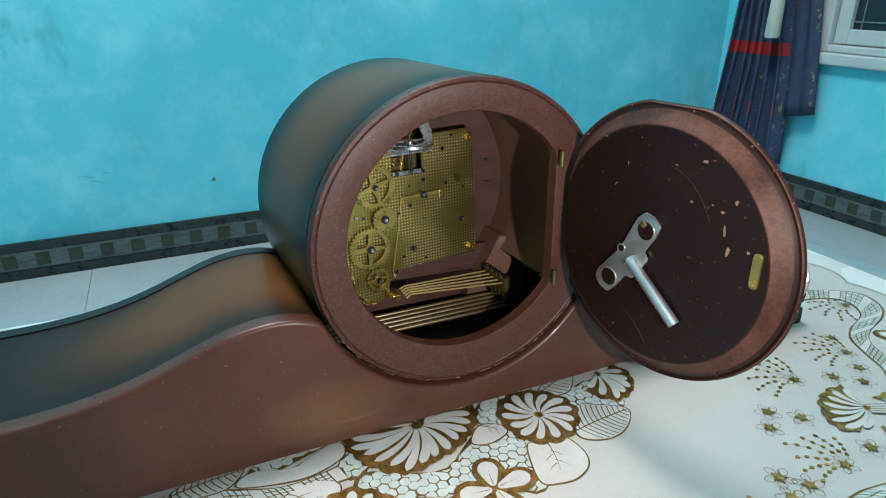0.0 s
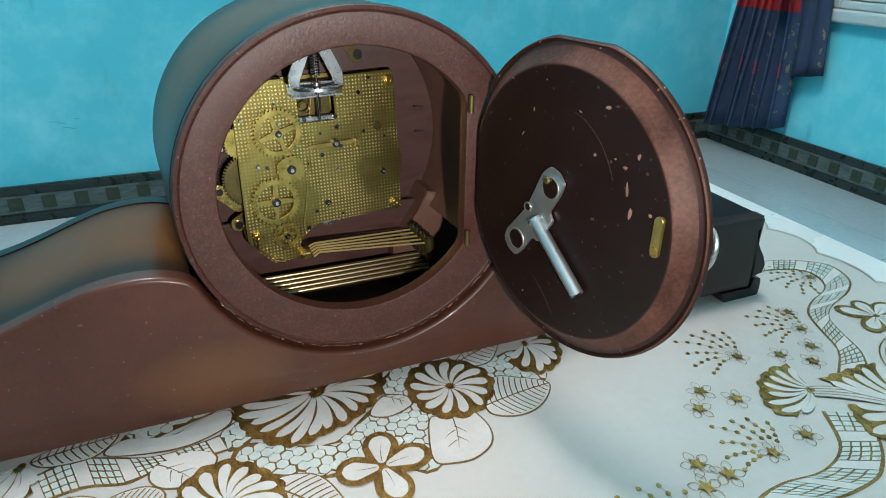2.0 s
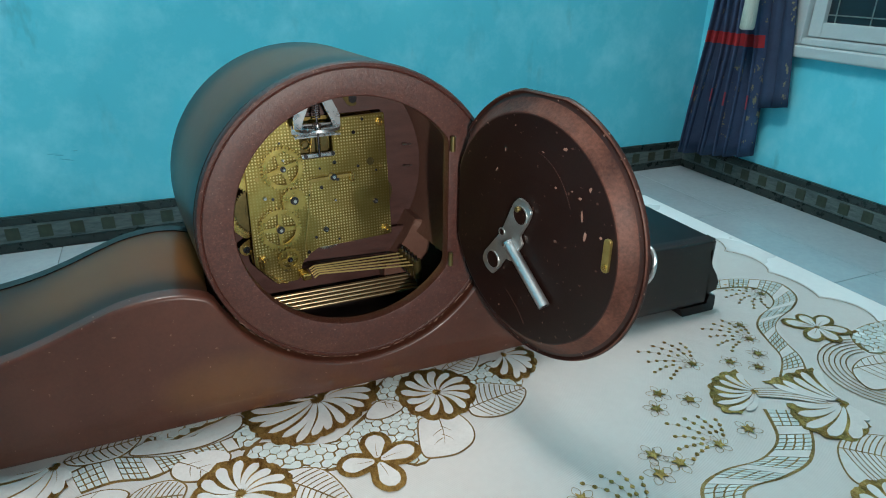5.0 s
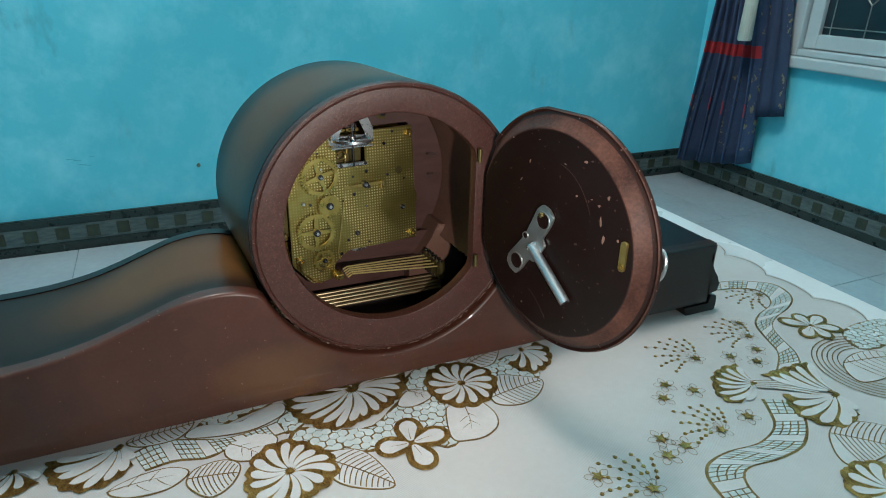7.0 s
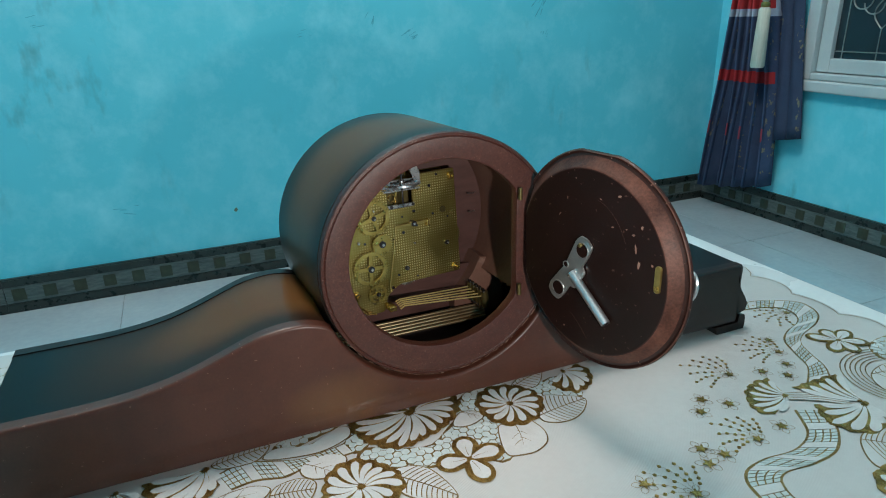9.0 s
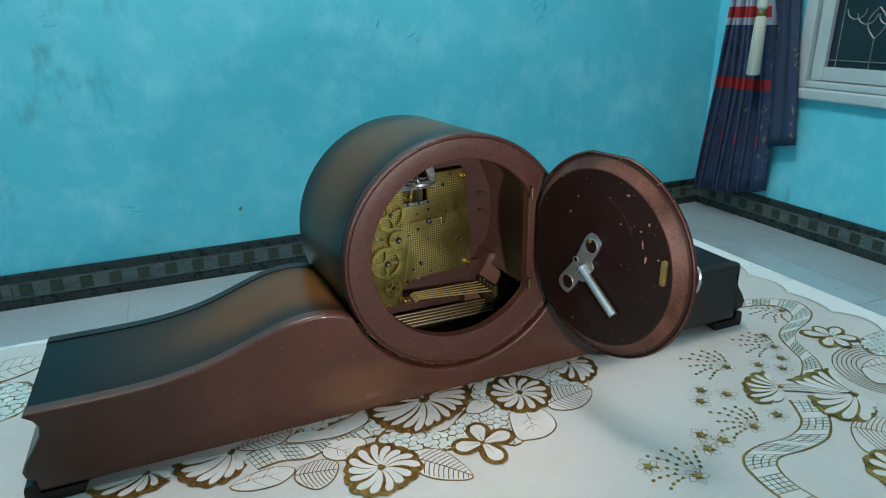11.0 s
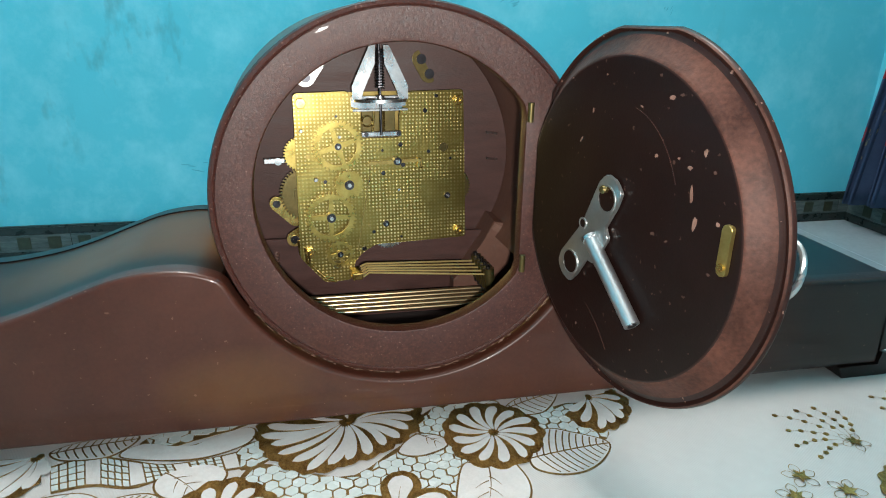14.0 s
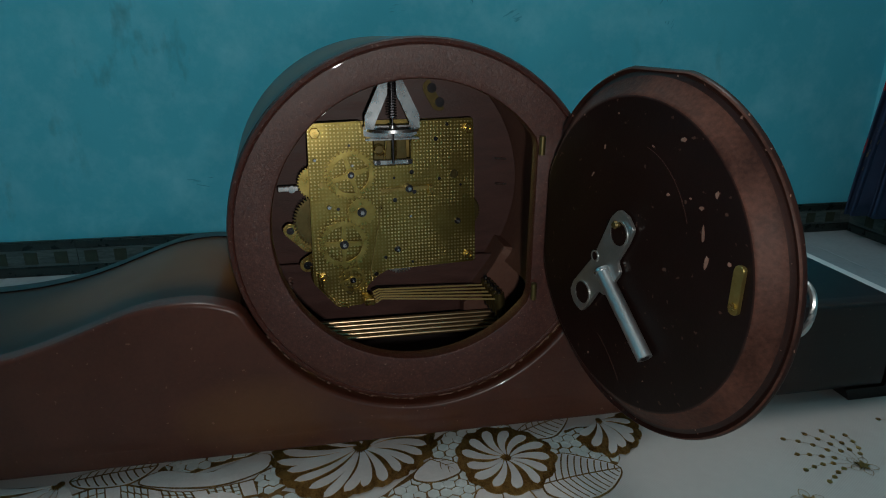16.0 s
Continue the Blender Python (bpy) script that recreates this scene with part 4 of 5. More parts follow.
part("silencer_screw", rod(bmesh.new(), (-0.0645, YB - 0.0099, 0.1358), (-0.0645, YB - 0.0118, 0.1358), 0.0024, 14), STEEL, movement, smooth=True)
# hammer tails below left, hammers and their wires
for k in range(4):
    x, z, y = -0.0548 + 0.0018 * k, 0.0735 - 0.0014 * k, PY + 0.008 - 0.004 * k
    part("hammer_tail", tube(bmesh.new(), [(x - 0.001, y, z + 0.010), (x, y, z), (x + 0.010, y - 0.001, z - 0.0105), (x + 0.016, y - 0.001, z - 0.0125)], 0.0008, 6), BRASS, movement, smooth=True)
RODS = [(0.0600 + 0.0062 * k) for k in range(5)]
for k, y in enumerate(RODS):
    root = sum(RODS) / 5 + (y - sum(RODS) / 5) * 0.45
    zz = 0.0628 + 0.0004 * k
    w = [(-0.0190, root, 0.0668 + 0.0008 * k), (-0.0150, root, 0.0692 + 0.0006 * k), (0.0600, y, zz)]
    wire = part("hammer_wire", tube(bmesh.new(), w, 0.00068, 7), WIRE, movement, "bright brass wire", smooth=True)
    bm = bmesh.new()
    rod(bm, (0.0630, y, zz + 0.0040), (0.0645, y, zz - 0.0115), 0.0036, 12)
    part("hammer_head", bm, HAMMER, wire, "dark brass hammer head", smooth=True)
    bm = bmesh.new()
    rod(bm, (0.0645, y, zz - 0.0115), (0.0648, y, zz - 0.0150), 0.0026, 10)
    part("hammer_tip", bm, SOOT, wire)
    part("hammer_screw", rod(bmesh.new(), (0.0622, y, zz + 0.0062), (0.0630, y, zz + 0.004), 0.0014, 8), BLUED, wire)
part("wire_clamp", box(bmesh.new(), (-0.0240, PY - 0.016, 0.0600), (-0.0170, PY - 0.002, 0.0650), 0.001), BRASS, movement, "brass clamp of the hammer wires")

movement.matrix_basis = pose(0, PY, 0.12) @ pose(0, 0, 0, -3.0, 0, 5.5) @ pose(0, -PY, -0.12)

# chime rods over the bottom board
rods = part("chime_block", box(bmesh.new(), (-0.118, 0.050, BOTTOM + 0.0102), (-0.096, 0.098, 0.054), 0.002), HAMMER, clock, "cast block that holds the chime rods")
for k, y in enumerate(RODS):
    x1 = 0.0660 + 0.0030 * k - 0.001 * (k % 2)
    part("chime_rod", rod(bmesh.new(), (-0.097, y, 0.0455), (x1, y, 0.0455), 0.00155, 10), ROD, rods, smooth=True)

# ---- door, swung open on its hinge edge ----
DR, DU, DZ, THICK = 0.0817, 0.0694, 0.1416, 0.0140
door_pose = pose(FLAT_X + 0.0009, -0.0025, 0, 0, 0, -78.2)
NDOOR = 120


def door_loop(r, grow, inner=False):
    """A round door with a flat hinge edge and a flat top, in hinge coordinates."""
    out = []
    for i in range(NDOOR):
        a = 2 * math.pi * i / NDOOR
        u, v = r * math.cos(a), r * math.sin(a)
        lo, hi = -(DU - 0.003 - (0.0016 if inner else grow)), (1.0 if inner else 0.0798 - grow)
        if u < lo:
            v *= lo / u
            u = lo
        if v > hi:
            u *= hi / v
            v = hi
        out.append((DU + u, DZ + v))
    return out


def door_mesh():
    """Flat outside; inside a raised round field that slopes off to a thin worn flange."""
    bm = bmesh.new()
    loops = []
    for r, g, y, inner in ((0.0792, 0.003, THICK, False), (DR, 0.0, THICK - 0.003, False), (DR, 0.0, 0.0106, False), (0.0812, 0.0005, 0.0094, False), (0.0805, 0.0012, 0.0088, False), (0.0798, 0.0018, 0.0090, False), (0.0788, 0.0, 0.0096, True), (0.0768, 0.0, 0.0088, True), (0.0742, 0.0, 0.0068, True), (0.0714, 0.0, 0.0044, True), (0.0700, 0.0, 0.0028, True), (0.0690, 0.0, 0.0021, True), (0.0682, 0.0, 0.0020, True)):
        loops.append([bm.verts.new((u, y, v)) for u, v in door_loop(r, g, inner)])
    for k, (a, b) in enumerate(zip(loops, loops[1:])):
        for i in range(NDOOR):
            bm.faces.new((a[i], a[(i + 1) % NDOOR], b[(i + 1) % NDOOR], b[i])).material_index = 2 if k in (3, 7, 8, 9, 10) else 0
    bm.faces.new(loops[0])
    bm.faces.new(loops[-1]).material_index = 1
    return bm


door = part("door", door_mesh(), [RIM, DOOR_IN, WORN], clock, "dark round wooden back door standing open", door_pose, smooth=True)
IN = 0.0020
for u, v, w, h, ang in ((0.0957, 0.1970, 0.0026, 0.0014, 20), (0.1154, 0.1802, 0.0016, 0.0022, 0), (0.1091, 0.1738, 0.0020, 0.0014, 0), (0.0911, 0.1747, 0.0014, 0.0014, 0), (0.1115, 0.1645, 0.0014, 0.0052, 8), (0.1150, 0.1545, 0.0015, 0.0045, -6), (0.1255, 0.1573, 0.0018, 0.0014, 0), (0.0796, 0.1918, 0.0016, 0.0007, -20), (0.0486, 0.1865, 0.0008, 0.0022, 0), (0.0416, 0.1726, 0.0007, 0.0024, -35), (0.0502, 0.0843, 0.0010, 0.0010, 0), (0.1030, 0.1760, 0.0012, 0.0008, 0), (0.0560, 0.2020, 0.0008, 0.0008, 0), (0.0900, 0.0900, 0.0007, 0.0007, 0)):
    c, s = math.cos(radians(ang)), math.sin(radians(ang))
    line = []
    for i in range(9):
        a = 2 * math.pi * i / 9
        k = random.uniform(0.7, 1.2)
        du, dv = 0.55 * w * k * math.cos(a), 0.6 * h * k * math.sin(a)
        line.append((u + du * c - dv * s, v + du * s + dv * c))
    part("chip", prism(bmesh.new(), line, IN - 0.00025, IN + 0.0002), BARE, door, "pale chip in the stain")
for line in ([(DU + 0.038 * math.cos(radians(a)), IN - 0.00005, DZ + 0.002 + 0.048 * math.sin(radians(a))) for a in range(28, 82, 4)], [(0.0560 + 0.0012 * i, IN - 0.00005, 0.0975 - 0.0006 * i - 0.00003 * i * i) for i in range(16)]):
    part("scratch", tube(bmesh.new(), line, 0.00009, 5), WORN, door, "thin curved scratch")
strike = rounded([(0.1292, 0.1405), (0.1336, 0.1405), (0.1336, 0.1590), (0.1292, 0.1590)], 0.0020, 6)
part("latch_plate", prism(bmesh.new(), strike, IN - 0.0018, IN - 0.0002, "xz", 0.0004), OLD_BRASS, door, "tarnished brass latch plate")
part("latch_rivet", rod(bmesh.new(), (0.1314, IN - 0.0017, 0.1438), (0.1314, IN - 0.0026, 0.1438), 0.0015, 12), BRASS, door)
part("pull_ring", tube(bmesh.new(), [(DR + DU - 0.0098 + 0.0068 * math.sin(radians(a)), THICK + 0.0045 + 0.0015 * math.cos(radians(a)), 0.1440 + 0.0100 * math.cos(radians(a))) for a in range(0, 361, 12)], 0.0012, 8), NICKEL, door, "nickel pull ring", smooth=True)
part("pull_post", rod(bmesh.new(), (DR + DU - 0.0120, THICK - 0.0005, 0.1540), (DR + DU - 0.0120, THICK + 0.0060, 0.1540), 0.0022, 10), NICKEL, door, smooth=True)
for z in (0.1790, 0.0975):
    h = part("hinge", rod(bmesh.new(), (FLAT_X + 0.0005, -0.0025, z - 0.0048), (FLAT_X + 0.0005, -0.0025, z + 0.0048), 0.0016, 12), HAMMER, clock, "small tarnished brass hinge", smooth=True)
    part("hinge_leaf", box(bmesh.new(), (FLAT_X + 0.0012, -0.0004, z - 0.0036), (FLAT_X + 0.0028, 0.0022, z + 0.0036), 0.0003), HAMMER, h)


# ---- the winding key, hung on a nail inside the door ----
key = empty("winding_key", door_pose, "steel winding key hung on a nail inside the clock door", "key")
KY = IN - 0.0018


def key_plate():
    hu, hv = Vector((0.0672, 0.1515)), Vector((0.0447, 0.1150))
    d = (hu - hv).normalized()
    p = Vector((d.y, -d.x))
    c = (hu + hv) / 2
    L = (hu - hv).length / 2

    def at(s, w):
        q = c + d * s + p * w
        return (q.x, q.y)

    left = [at(L + 0.0100, -0.0010), at(L + 0.0080, -0.0070), at(L + 0.0020, -0.0085), at(0, -0.0055), at(-L - 0.0020, -0.0085), at(-L - 0.0080, -0.0070), at(-L - 0.0100, -0.0010)]
    right = [at(-L - 0.0085, 0.0055), at(-L - 0.0010, 0.0070), at(-0.0105, 0.0072), at(-0.0085, 0.0120), at(0.0085, 0.0120), at(0.0105, 0.0072), at(L + 0.0010, 0.0070), at(L + 0.0085, 0.0055)]
    line = rounded(left + right, 0.0016, 5)
    bm = prism(bmesh.new(), line, KY - 0.0008, KY + 0.0008, "xz", 0.0003)
    return bm, hu, hv, at(0.0, 0.0005), at(0.002, 0.006), p


bm, hu, hv, small, stem, side = key_plate()
bow = part("bow", bm, NICKEL, key, "flat winged bow", smooth=True)
for c, r in ((hu, 0.0056), (hv, 0.0056), (Vector((0.0520, 0.1362)), 0.0022)):
    bm = prism(bmesh.new(), circle(c[0], c[1], r, 24), KY - 0.00095, KY - 0.0006)
    part("eye", bm, DOOR_IN, bow, "round hole showing the dark door")
    bm = bmesh.new()
    washer(bm, circle(c[0], c[1], r + 0.0005, 28), circle(c[0], c[1], r - 0.0002, 28), KY - 0.0012, KY - 0.0006)
    part("eye_rim", bm, NICKEL, bow, smooth=True)
s0, s1 = Vector((0.0600, KY - 0.0016, 0.1310)), Vector((0.0945, KY - 0.0026, 0.1045))
shaft = part("shaft", rod(bmesh.new(), s0, s1, 0.0034, 20), SATIN, key, "round hollow steel shaft", smooth=True)
part("bore", rod(bmesh.new(), s1 - (s1 - s0).normalized() * 0.0001, s1 + (s1 - s0).normalized() * 0.00025, 0.0020, 14), BLUED, shaft)
part("ferrule", rod(bmesh.new(), s0 - (s1 - s0).normalized() * 0.0015, s0, 0.0039, 16), STEEL, shaft, smooth=True)
nail = new("nail_hook")
nail.matrix_world = door_pose
tagged(nail, "brass nail on which the key hangs", "nail")
part("nail_shank", rod(bmesh.new(), (0.0668, IN + 0.001, 0.1553), (0.0668, KY - 0.0032, 0.1558), 0.0012, 12), HAMMER, nail, smooth=True)
part("nail_head", rod(bmesh.new(), (0.0668, KY - 0.0030, 0.1558), (0.0668, KY - 0.0040, 0.1560), 0.0019, 14, r2=0.0013), HAMMER, nail, smooth=True)

# ---- the tablecloth and its printed border ----
def scallops(a, b, pitch, depth, normal):
    """Points of a scalloped edge from a to b that bulges along normal."""
    a, b, normal = Vector(a), Vector(b), Vector(normal)
    n = max(1, round((b - a).length / pitch))
    out = []
    for i in range(n):
        for k in range(10):
            t = (i + k / 10) / n
            out.append(tuple(a + (b - a) * t + normal * depth * (abs(math.sin(math.pi * k / 10)) ** 0.7) * (0.8 + 0.35 * math.sin(2.3 * i))))
    return out


edge = scallops((0.447, -0.60), (0.447, 0.27), 0.058, 0.016, (1, 0)) + scallops((0.447, 0.27), (-0.60, 0.27), 0.06, 0.010, (0, 1))
edge += [(-0.60, 0.27), (-0.60, -0.60)]
bm = prism(bmesh.new(), edge, -0.0010, 0.0, "xy")
tablecloth = part("tablecloth", bm, CLOTH)
tagged(tablecloth, "white vinyl tablecloth with gold and mint printed lace flowers", "tablecloth")
INKS = [GOLD, PETAL, GOLD_LINE, MINT]
LOW, MIDDLE, HIGH, TOPMOST = 0.0003, 0.0006, 0.0010, 0.0012
PADS = 0


def shape(bm, pts, z, ink):
    """A closed print outline as a thin raised pad."""
    global PADS
    PADS = (PADS + 1) % 89
    z += PADS * 0.0000012
    top = [bm.verts.new((x, y, z)) for x, y in pts]
    foot = [bm.verts.new((x, y, z - 0.00028)) for x, y in pts]
    for tri in tessellate_polygon([[v.co for v in top]]):
        if len(set(tri)) == 3:
            bm.faces.new([top[k] for k in tri]).material_index = ink
    n = len(pts)
    for i in range(n):
        bm.faces.new((top[i], foot[i], foot[(i + 1) % n], top[(i + 1) % n])).material_index = ink


def closed(pts, sub=5):
    n = len(pts)
    out = []
    for i in range(n):
        p0, p1, p2, p3 = (Vector(pts[(i + k) % n]) for k in (-1, 0, 1, 2))
        for s in range(sub):
            t = s / sub
            out.append(tuple(0.5 * (2 * p1 + (p2 - p0) * t + (2 * p0 - 5 * p1 + 4 * p2 - p3) * t * t + (3 * p1 - p0 - 3 * p2 + p3) * t ** 3)))
    return out


def stroke(bm, pts, w, z=HIGH, ink=2, taper=False):
    """A printed line of width w along pts."""
    global PADS
    PADS = (PADS + 1) % 89
    z += PADS * 0.0000012
    pts = [Vector(p) for p in pts]
    a, b = [], []
    for i, p in enumerate(pts):
        d = (pts[min(i + 1, len(pts) - 1)] - pts[max(i - 1, 0)])
        d = d.normalized() if d.length > 1e-9 else Vector((1, 0))
        k = (1 - 0.8 * i / (len(pts) - 1)) if taper else 1.0
        q = Vector((-d.y, d.x)) * w / 2 * k
        a.append(tuple(p + q))
        b.append(tuple(p - q))
    va, vb = ([bm.verts.new((x, y, z)) for x, y in side] for side in (a, b))
    for i in range(len(a) - 1):
        bm.faces.new((va[i], va[i + 1], vb[i + 1], vb[i])).material_index = ink


def bezier(a, b, bend, n=10):
    a, b = Vector(a), Vector(b)
    m = (a + b) / 2 + Vector((-(b - a).y, (b - a).x)) * bend
    return [tuple(a * (1 - t) ** 2 + m * 2 * t * (1 - t) + b * t * t) for t in [i / n for i in range(n + 1)]]


def petal(base, tip, width, bend=0.0, full=0.65):
    """A petal outline from its base to its tip."""
    line = bezier(base, tip, bend, 14)
    left, right = [], []
    for i, p in enumerate(line):
        t = i / 14
        w = width / 2 * (math.sin(math.pi * min(1, t ** full)) ** 0.75 if 0 < t < 1 else 0.0)
        d = (Vector(line[min(i + 1, 14)]) - Vector(line[max(i - 1, 0)])).normalized()
        q = Vector((-d.y, d.x)) * w
        if i not in (0, 14):
            left.append(tuple(Vector(p) + q))
            right.append(tuple(Vector(p) - q))
    return [line[0]] + left + [line[-1]] + right[::-1]


def lobe(base, tip, width, bend=0.0, cap=0.85, foot=0.3):
    """A long petal that widens from a narrow foot and ends round."""
    n = 16
    line = bezier(base, tip, bend, n)
    left, right = [], []
    for i in range(1, n):
        t = i / n
        w = width / 2 * (math.sqrt(max(0.0, 1 - ((t - cap) / (1 - cap)) ** 2)) if t > cap else foot + (1 - foot) * (t / cap) ** 0.85)
        d = (Vector(line[i + 1]) - Vector(line[i - 1])).normalized()
        q = Vector((-d.y, d.x)) * w
        left.append(tuple(Vector(line[i]) + q))
        right.append(tuple(Vector(line[i]) - q))
    return [line[0]] + left + [line[-1]] + right[::-1]


def inside(p, poly):
    x, y = p
    hit = False
    for (x0, y0), (x1, y1) in zip(poly, poly[1:] + poly[:1]):
        if (y0 > y) != (y1 > y) and x < (x1 - x0) * (y - y0) / (y1 - y0) + x0:
            hit = not hit
    return hit


def printed(name, bm):
    return part(name, bm, INKS, tablecloth)


def fan_flower(c, tips, width, name="printed_flower", split=True, reach=1.2):
    """A flower whose petals run from c to each tip, on a ragged gold ground."""
    c = Vector(c)
    polar = [((Vector(t) - c).length, math.atan2(t[1] - c.y, t[0] - c.x)) for t in tips]
    ground = []
    whole = not (len(tips) < 10 and split)
    n = len(polar)
    for i in range(n if whole else n - 1):
        (r0, a0), (r1, a1) = polar[i], polar[(i + 1) % n]
        turn = (a1 - a0 + math.pi) % (2 * math.pi) - math.pi
        for k in range(6):
            f = k / 6
            rr = r0 + (r1 - r0) * f + 0.0018 + 0.0022 * abs(math.sin(math.pi * (i + f + 0.5))) + random.uniform(-0.0004, 0.0006)
            ground.append(tuple(c + Vector((math.cos(a0 + turn * f), math.sin(a0 + turn * f))) * rr))
    if not whole:
        ground = [tuple(c)] + ground
    bm = bmesh.new()
    shape(bm, ground, 0.00120, 0)
    ob = printed(name, bm)
    for i, (r, a) in enumerate(polar):
        bm = bmesh.new()
        way = Vector((math.cos(a), math.sin(a)))
        tip, base = c + way * r * random.uniform(0.93, 1.03), c + way * r * 0.11
        bend = 0.24 if split else 0.30
        shape(bm, lobe(base, tip, width * random.uniform(0.60, 0.74), bend * random.uniform(0.5, 1.2), 0.78, 0.16), 0.00145, 1)
        part("petal", bm, INKS, ob)
    bm = bmesh.new()
    shape(bm, circle(c.x, c.y, width * 0.21, 12), 0.0017, 0)
    part("flower_eye", bm, INKS, ob)
    return ob


def round_flower(c, r, n, width, turn=0.0, name="printed_flower", wobble=0.12):
    tips = [(c[0] + r * (1 + wobble * math.sin(5 * i)) * math.cos(turn + 2 * math.pi * i / n), c[1] + r * (1 + wobble * math.sin(5 * i)) * math.sin(turn + 2 * math.pi * i / n)) for i in range(n)]
    return fan_flower(c, tips, width, name, False)


def four_petal(c, tips, width):
    """A few broad petals, each in its own gold lobe."""
    bm = bmesh.new()
    for t in tips:
        far = Vector(c).lerp(Vector(t), 1.17)
        shape(bm, lobe(c, far, width * 1.68, 0, 0.52, 0.55), 0.00120, 0)
    ob = printed("printed_flower", bm)
    for i, t in enumerate(tips):
        bm = bmesh.new()
        shape(bm, lobe(Vector(c).lerp(Vector(t), 0.08), t, width * 1.02, 0.03, 0.62, 0.2), 0.00145, 1)
        part("petal", bm, INKS, ob)
        bm = bmesh.new()
        stroke(bm, bezier(Vector(c).lerp(Vector(t), 0.15), Vector(c).lerp(Vector(t), 0.65), 0.06), 0.0006, 0.00165, 2, True)
        part("vein", bm, INKS, ob)
    bm = bmesh.new()
    shape(bm, circle(c[0], c[1], 0.0022, 10), 0.0017, 0)
    part("flower_eye", bm, INKS, ob)
    return ob


def net(poly, pitch=0.0068):
    """Honeycomb lace: mint cells in gold lines."""
    bm = bmesh.new()
    poly = closed(poly, 3)
    shape(bm, poly, LOW - 0.00005, 2)
    xs, ys = [p[0] for p in poly], [p[1] for p in poly]
    row, y = 0, min(ys)
    while y < max(ys) + pitch:
        x = min(xs) + (pitch / 2 if row % 2 else 0)
        while x < max(xs) + pitch:
            c = Vector((x + random.uniform(-0.08, 0.08) * pitch, y + random.uniform(-0.08, 0.08) * pitch))
            cell = []
            for k in range(6):
                a = math.pi / 3 * k + math.pi / 6 + random.uniform(-0.12, 0.12)
                q = c + Vector((math.cos(a), math.sin(a))) * pitch * 0.525
                cell.append(tuple(q))
            keep = [p for p in cell if inside(p, poly)]
            if len(keep) == 6:
                shape(bm, rounded(cell, pitch * 0.09, 2), MIDDLE - 0.0001, 3)
            elif len(keep) >= 3 and inside(tuple(c), poly):
                shape(bm, keep, MIDDLE - 0.0001, 3)
            x += pitch
        y += pitch * 0.87
        row += 1
    return printed("printed_lace", bm)


def leaf(pts, veins=True, stripes=0, axis=None, grounded=0.0):
    """A white leaf in a gold outline, with veins or close stripes."""
    bm = bmesh.new()
    line = closed(pts, 6)
    c = Vector((sum(p[0] for p in line) / len(line), sum(p[1] for p in line) / len(line)))
    shape(bm, line, 0.00064, 2)
    inner = [tuple(Vector(p) + (c - Vector(p)).normalized() * 0.0011) for p in line]
    shape(bm, inner, 0.00080, 1)
    a, b = (Vector(axis[0]), Vector(axis[1])) if axis else (Vector(pts[0]), Vector(pts[len(pts) // 2]))
    if stripes:
        d = (b - a).normalized()
        q = Vector((-d.y, d.x))
        stroke(bm, bezier(a, b, 0.04), 0.0010, HIGH)
        for i in range(1, stripes):
            s = a.lerp(b, i / stripes)
            for side in (-1, 1):
                reach = 0.0
                way = (q * side + d * 0.45).normalized()
                while reach < 0.05 and inside(tuple(s + way * (reach + 0.0012)), inner):
                    reach += 0.0008
                if reach > 0.002:
                    stroke(bm, bezier(s, s + way * reach, 0.08 * side), 0.0008)
    elif veins:
        stroke(bm, bezier(a, a.lerp(b, 0.8), 0.08), 0.0008, HIGH, 2, True)
        for i, side in ((0.25, 1), (0.35, -1), (0.5, 1), (0.6, -1)):
            s = a.lerp(b, i)
            d = (b - a).normalized()
            q = Vector((-d.y, d.x)) * side
            stroke(bm, bezier(s, s + (q + d * 0.9).normalized() * (b - a).length * 0.28, 0.1 * side), 0.0007, HIGH, 2, True)
    return printed("printed_leaf", bm)


def resample(pts, n):
    pts = [Vector(p) for p in smooth_line(pts, 6)]
    acc = [0.0]
    for a, b in zip(pts, pts[1:]):
        acc.append(acc[-1] + (b - a).length)
    out, j = [], 0
    for i in range(n + 1):
        d = acc[-1] * i / n
        while j < len(acc) - 2 and acc[j + 1] < d:
            j += 1
        t = (d - acc[j]) / max(1e-9, acc[j + 1] - acc[j])
        out.append(pts[j].lerp(pts[j + 1], min(1, t)))
    return out


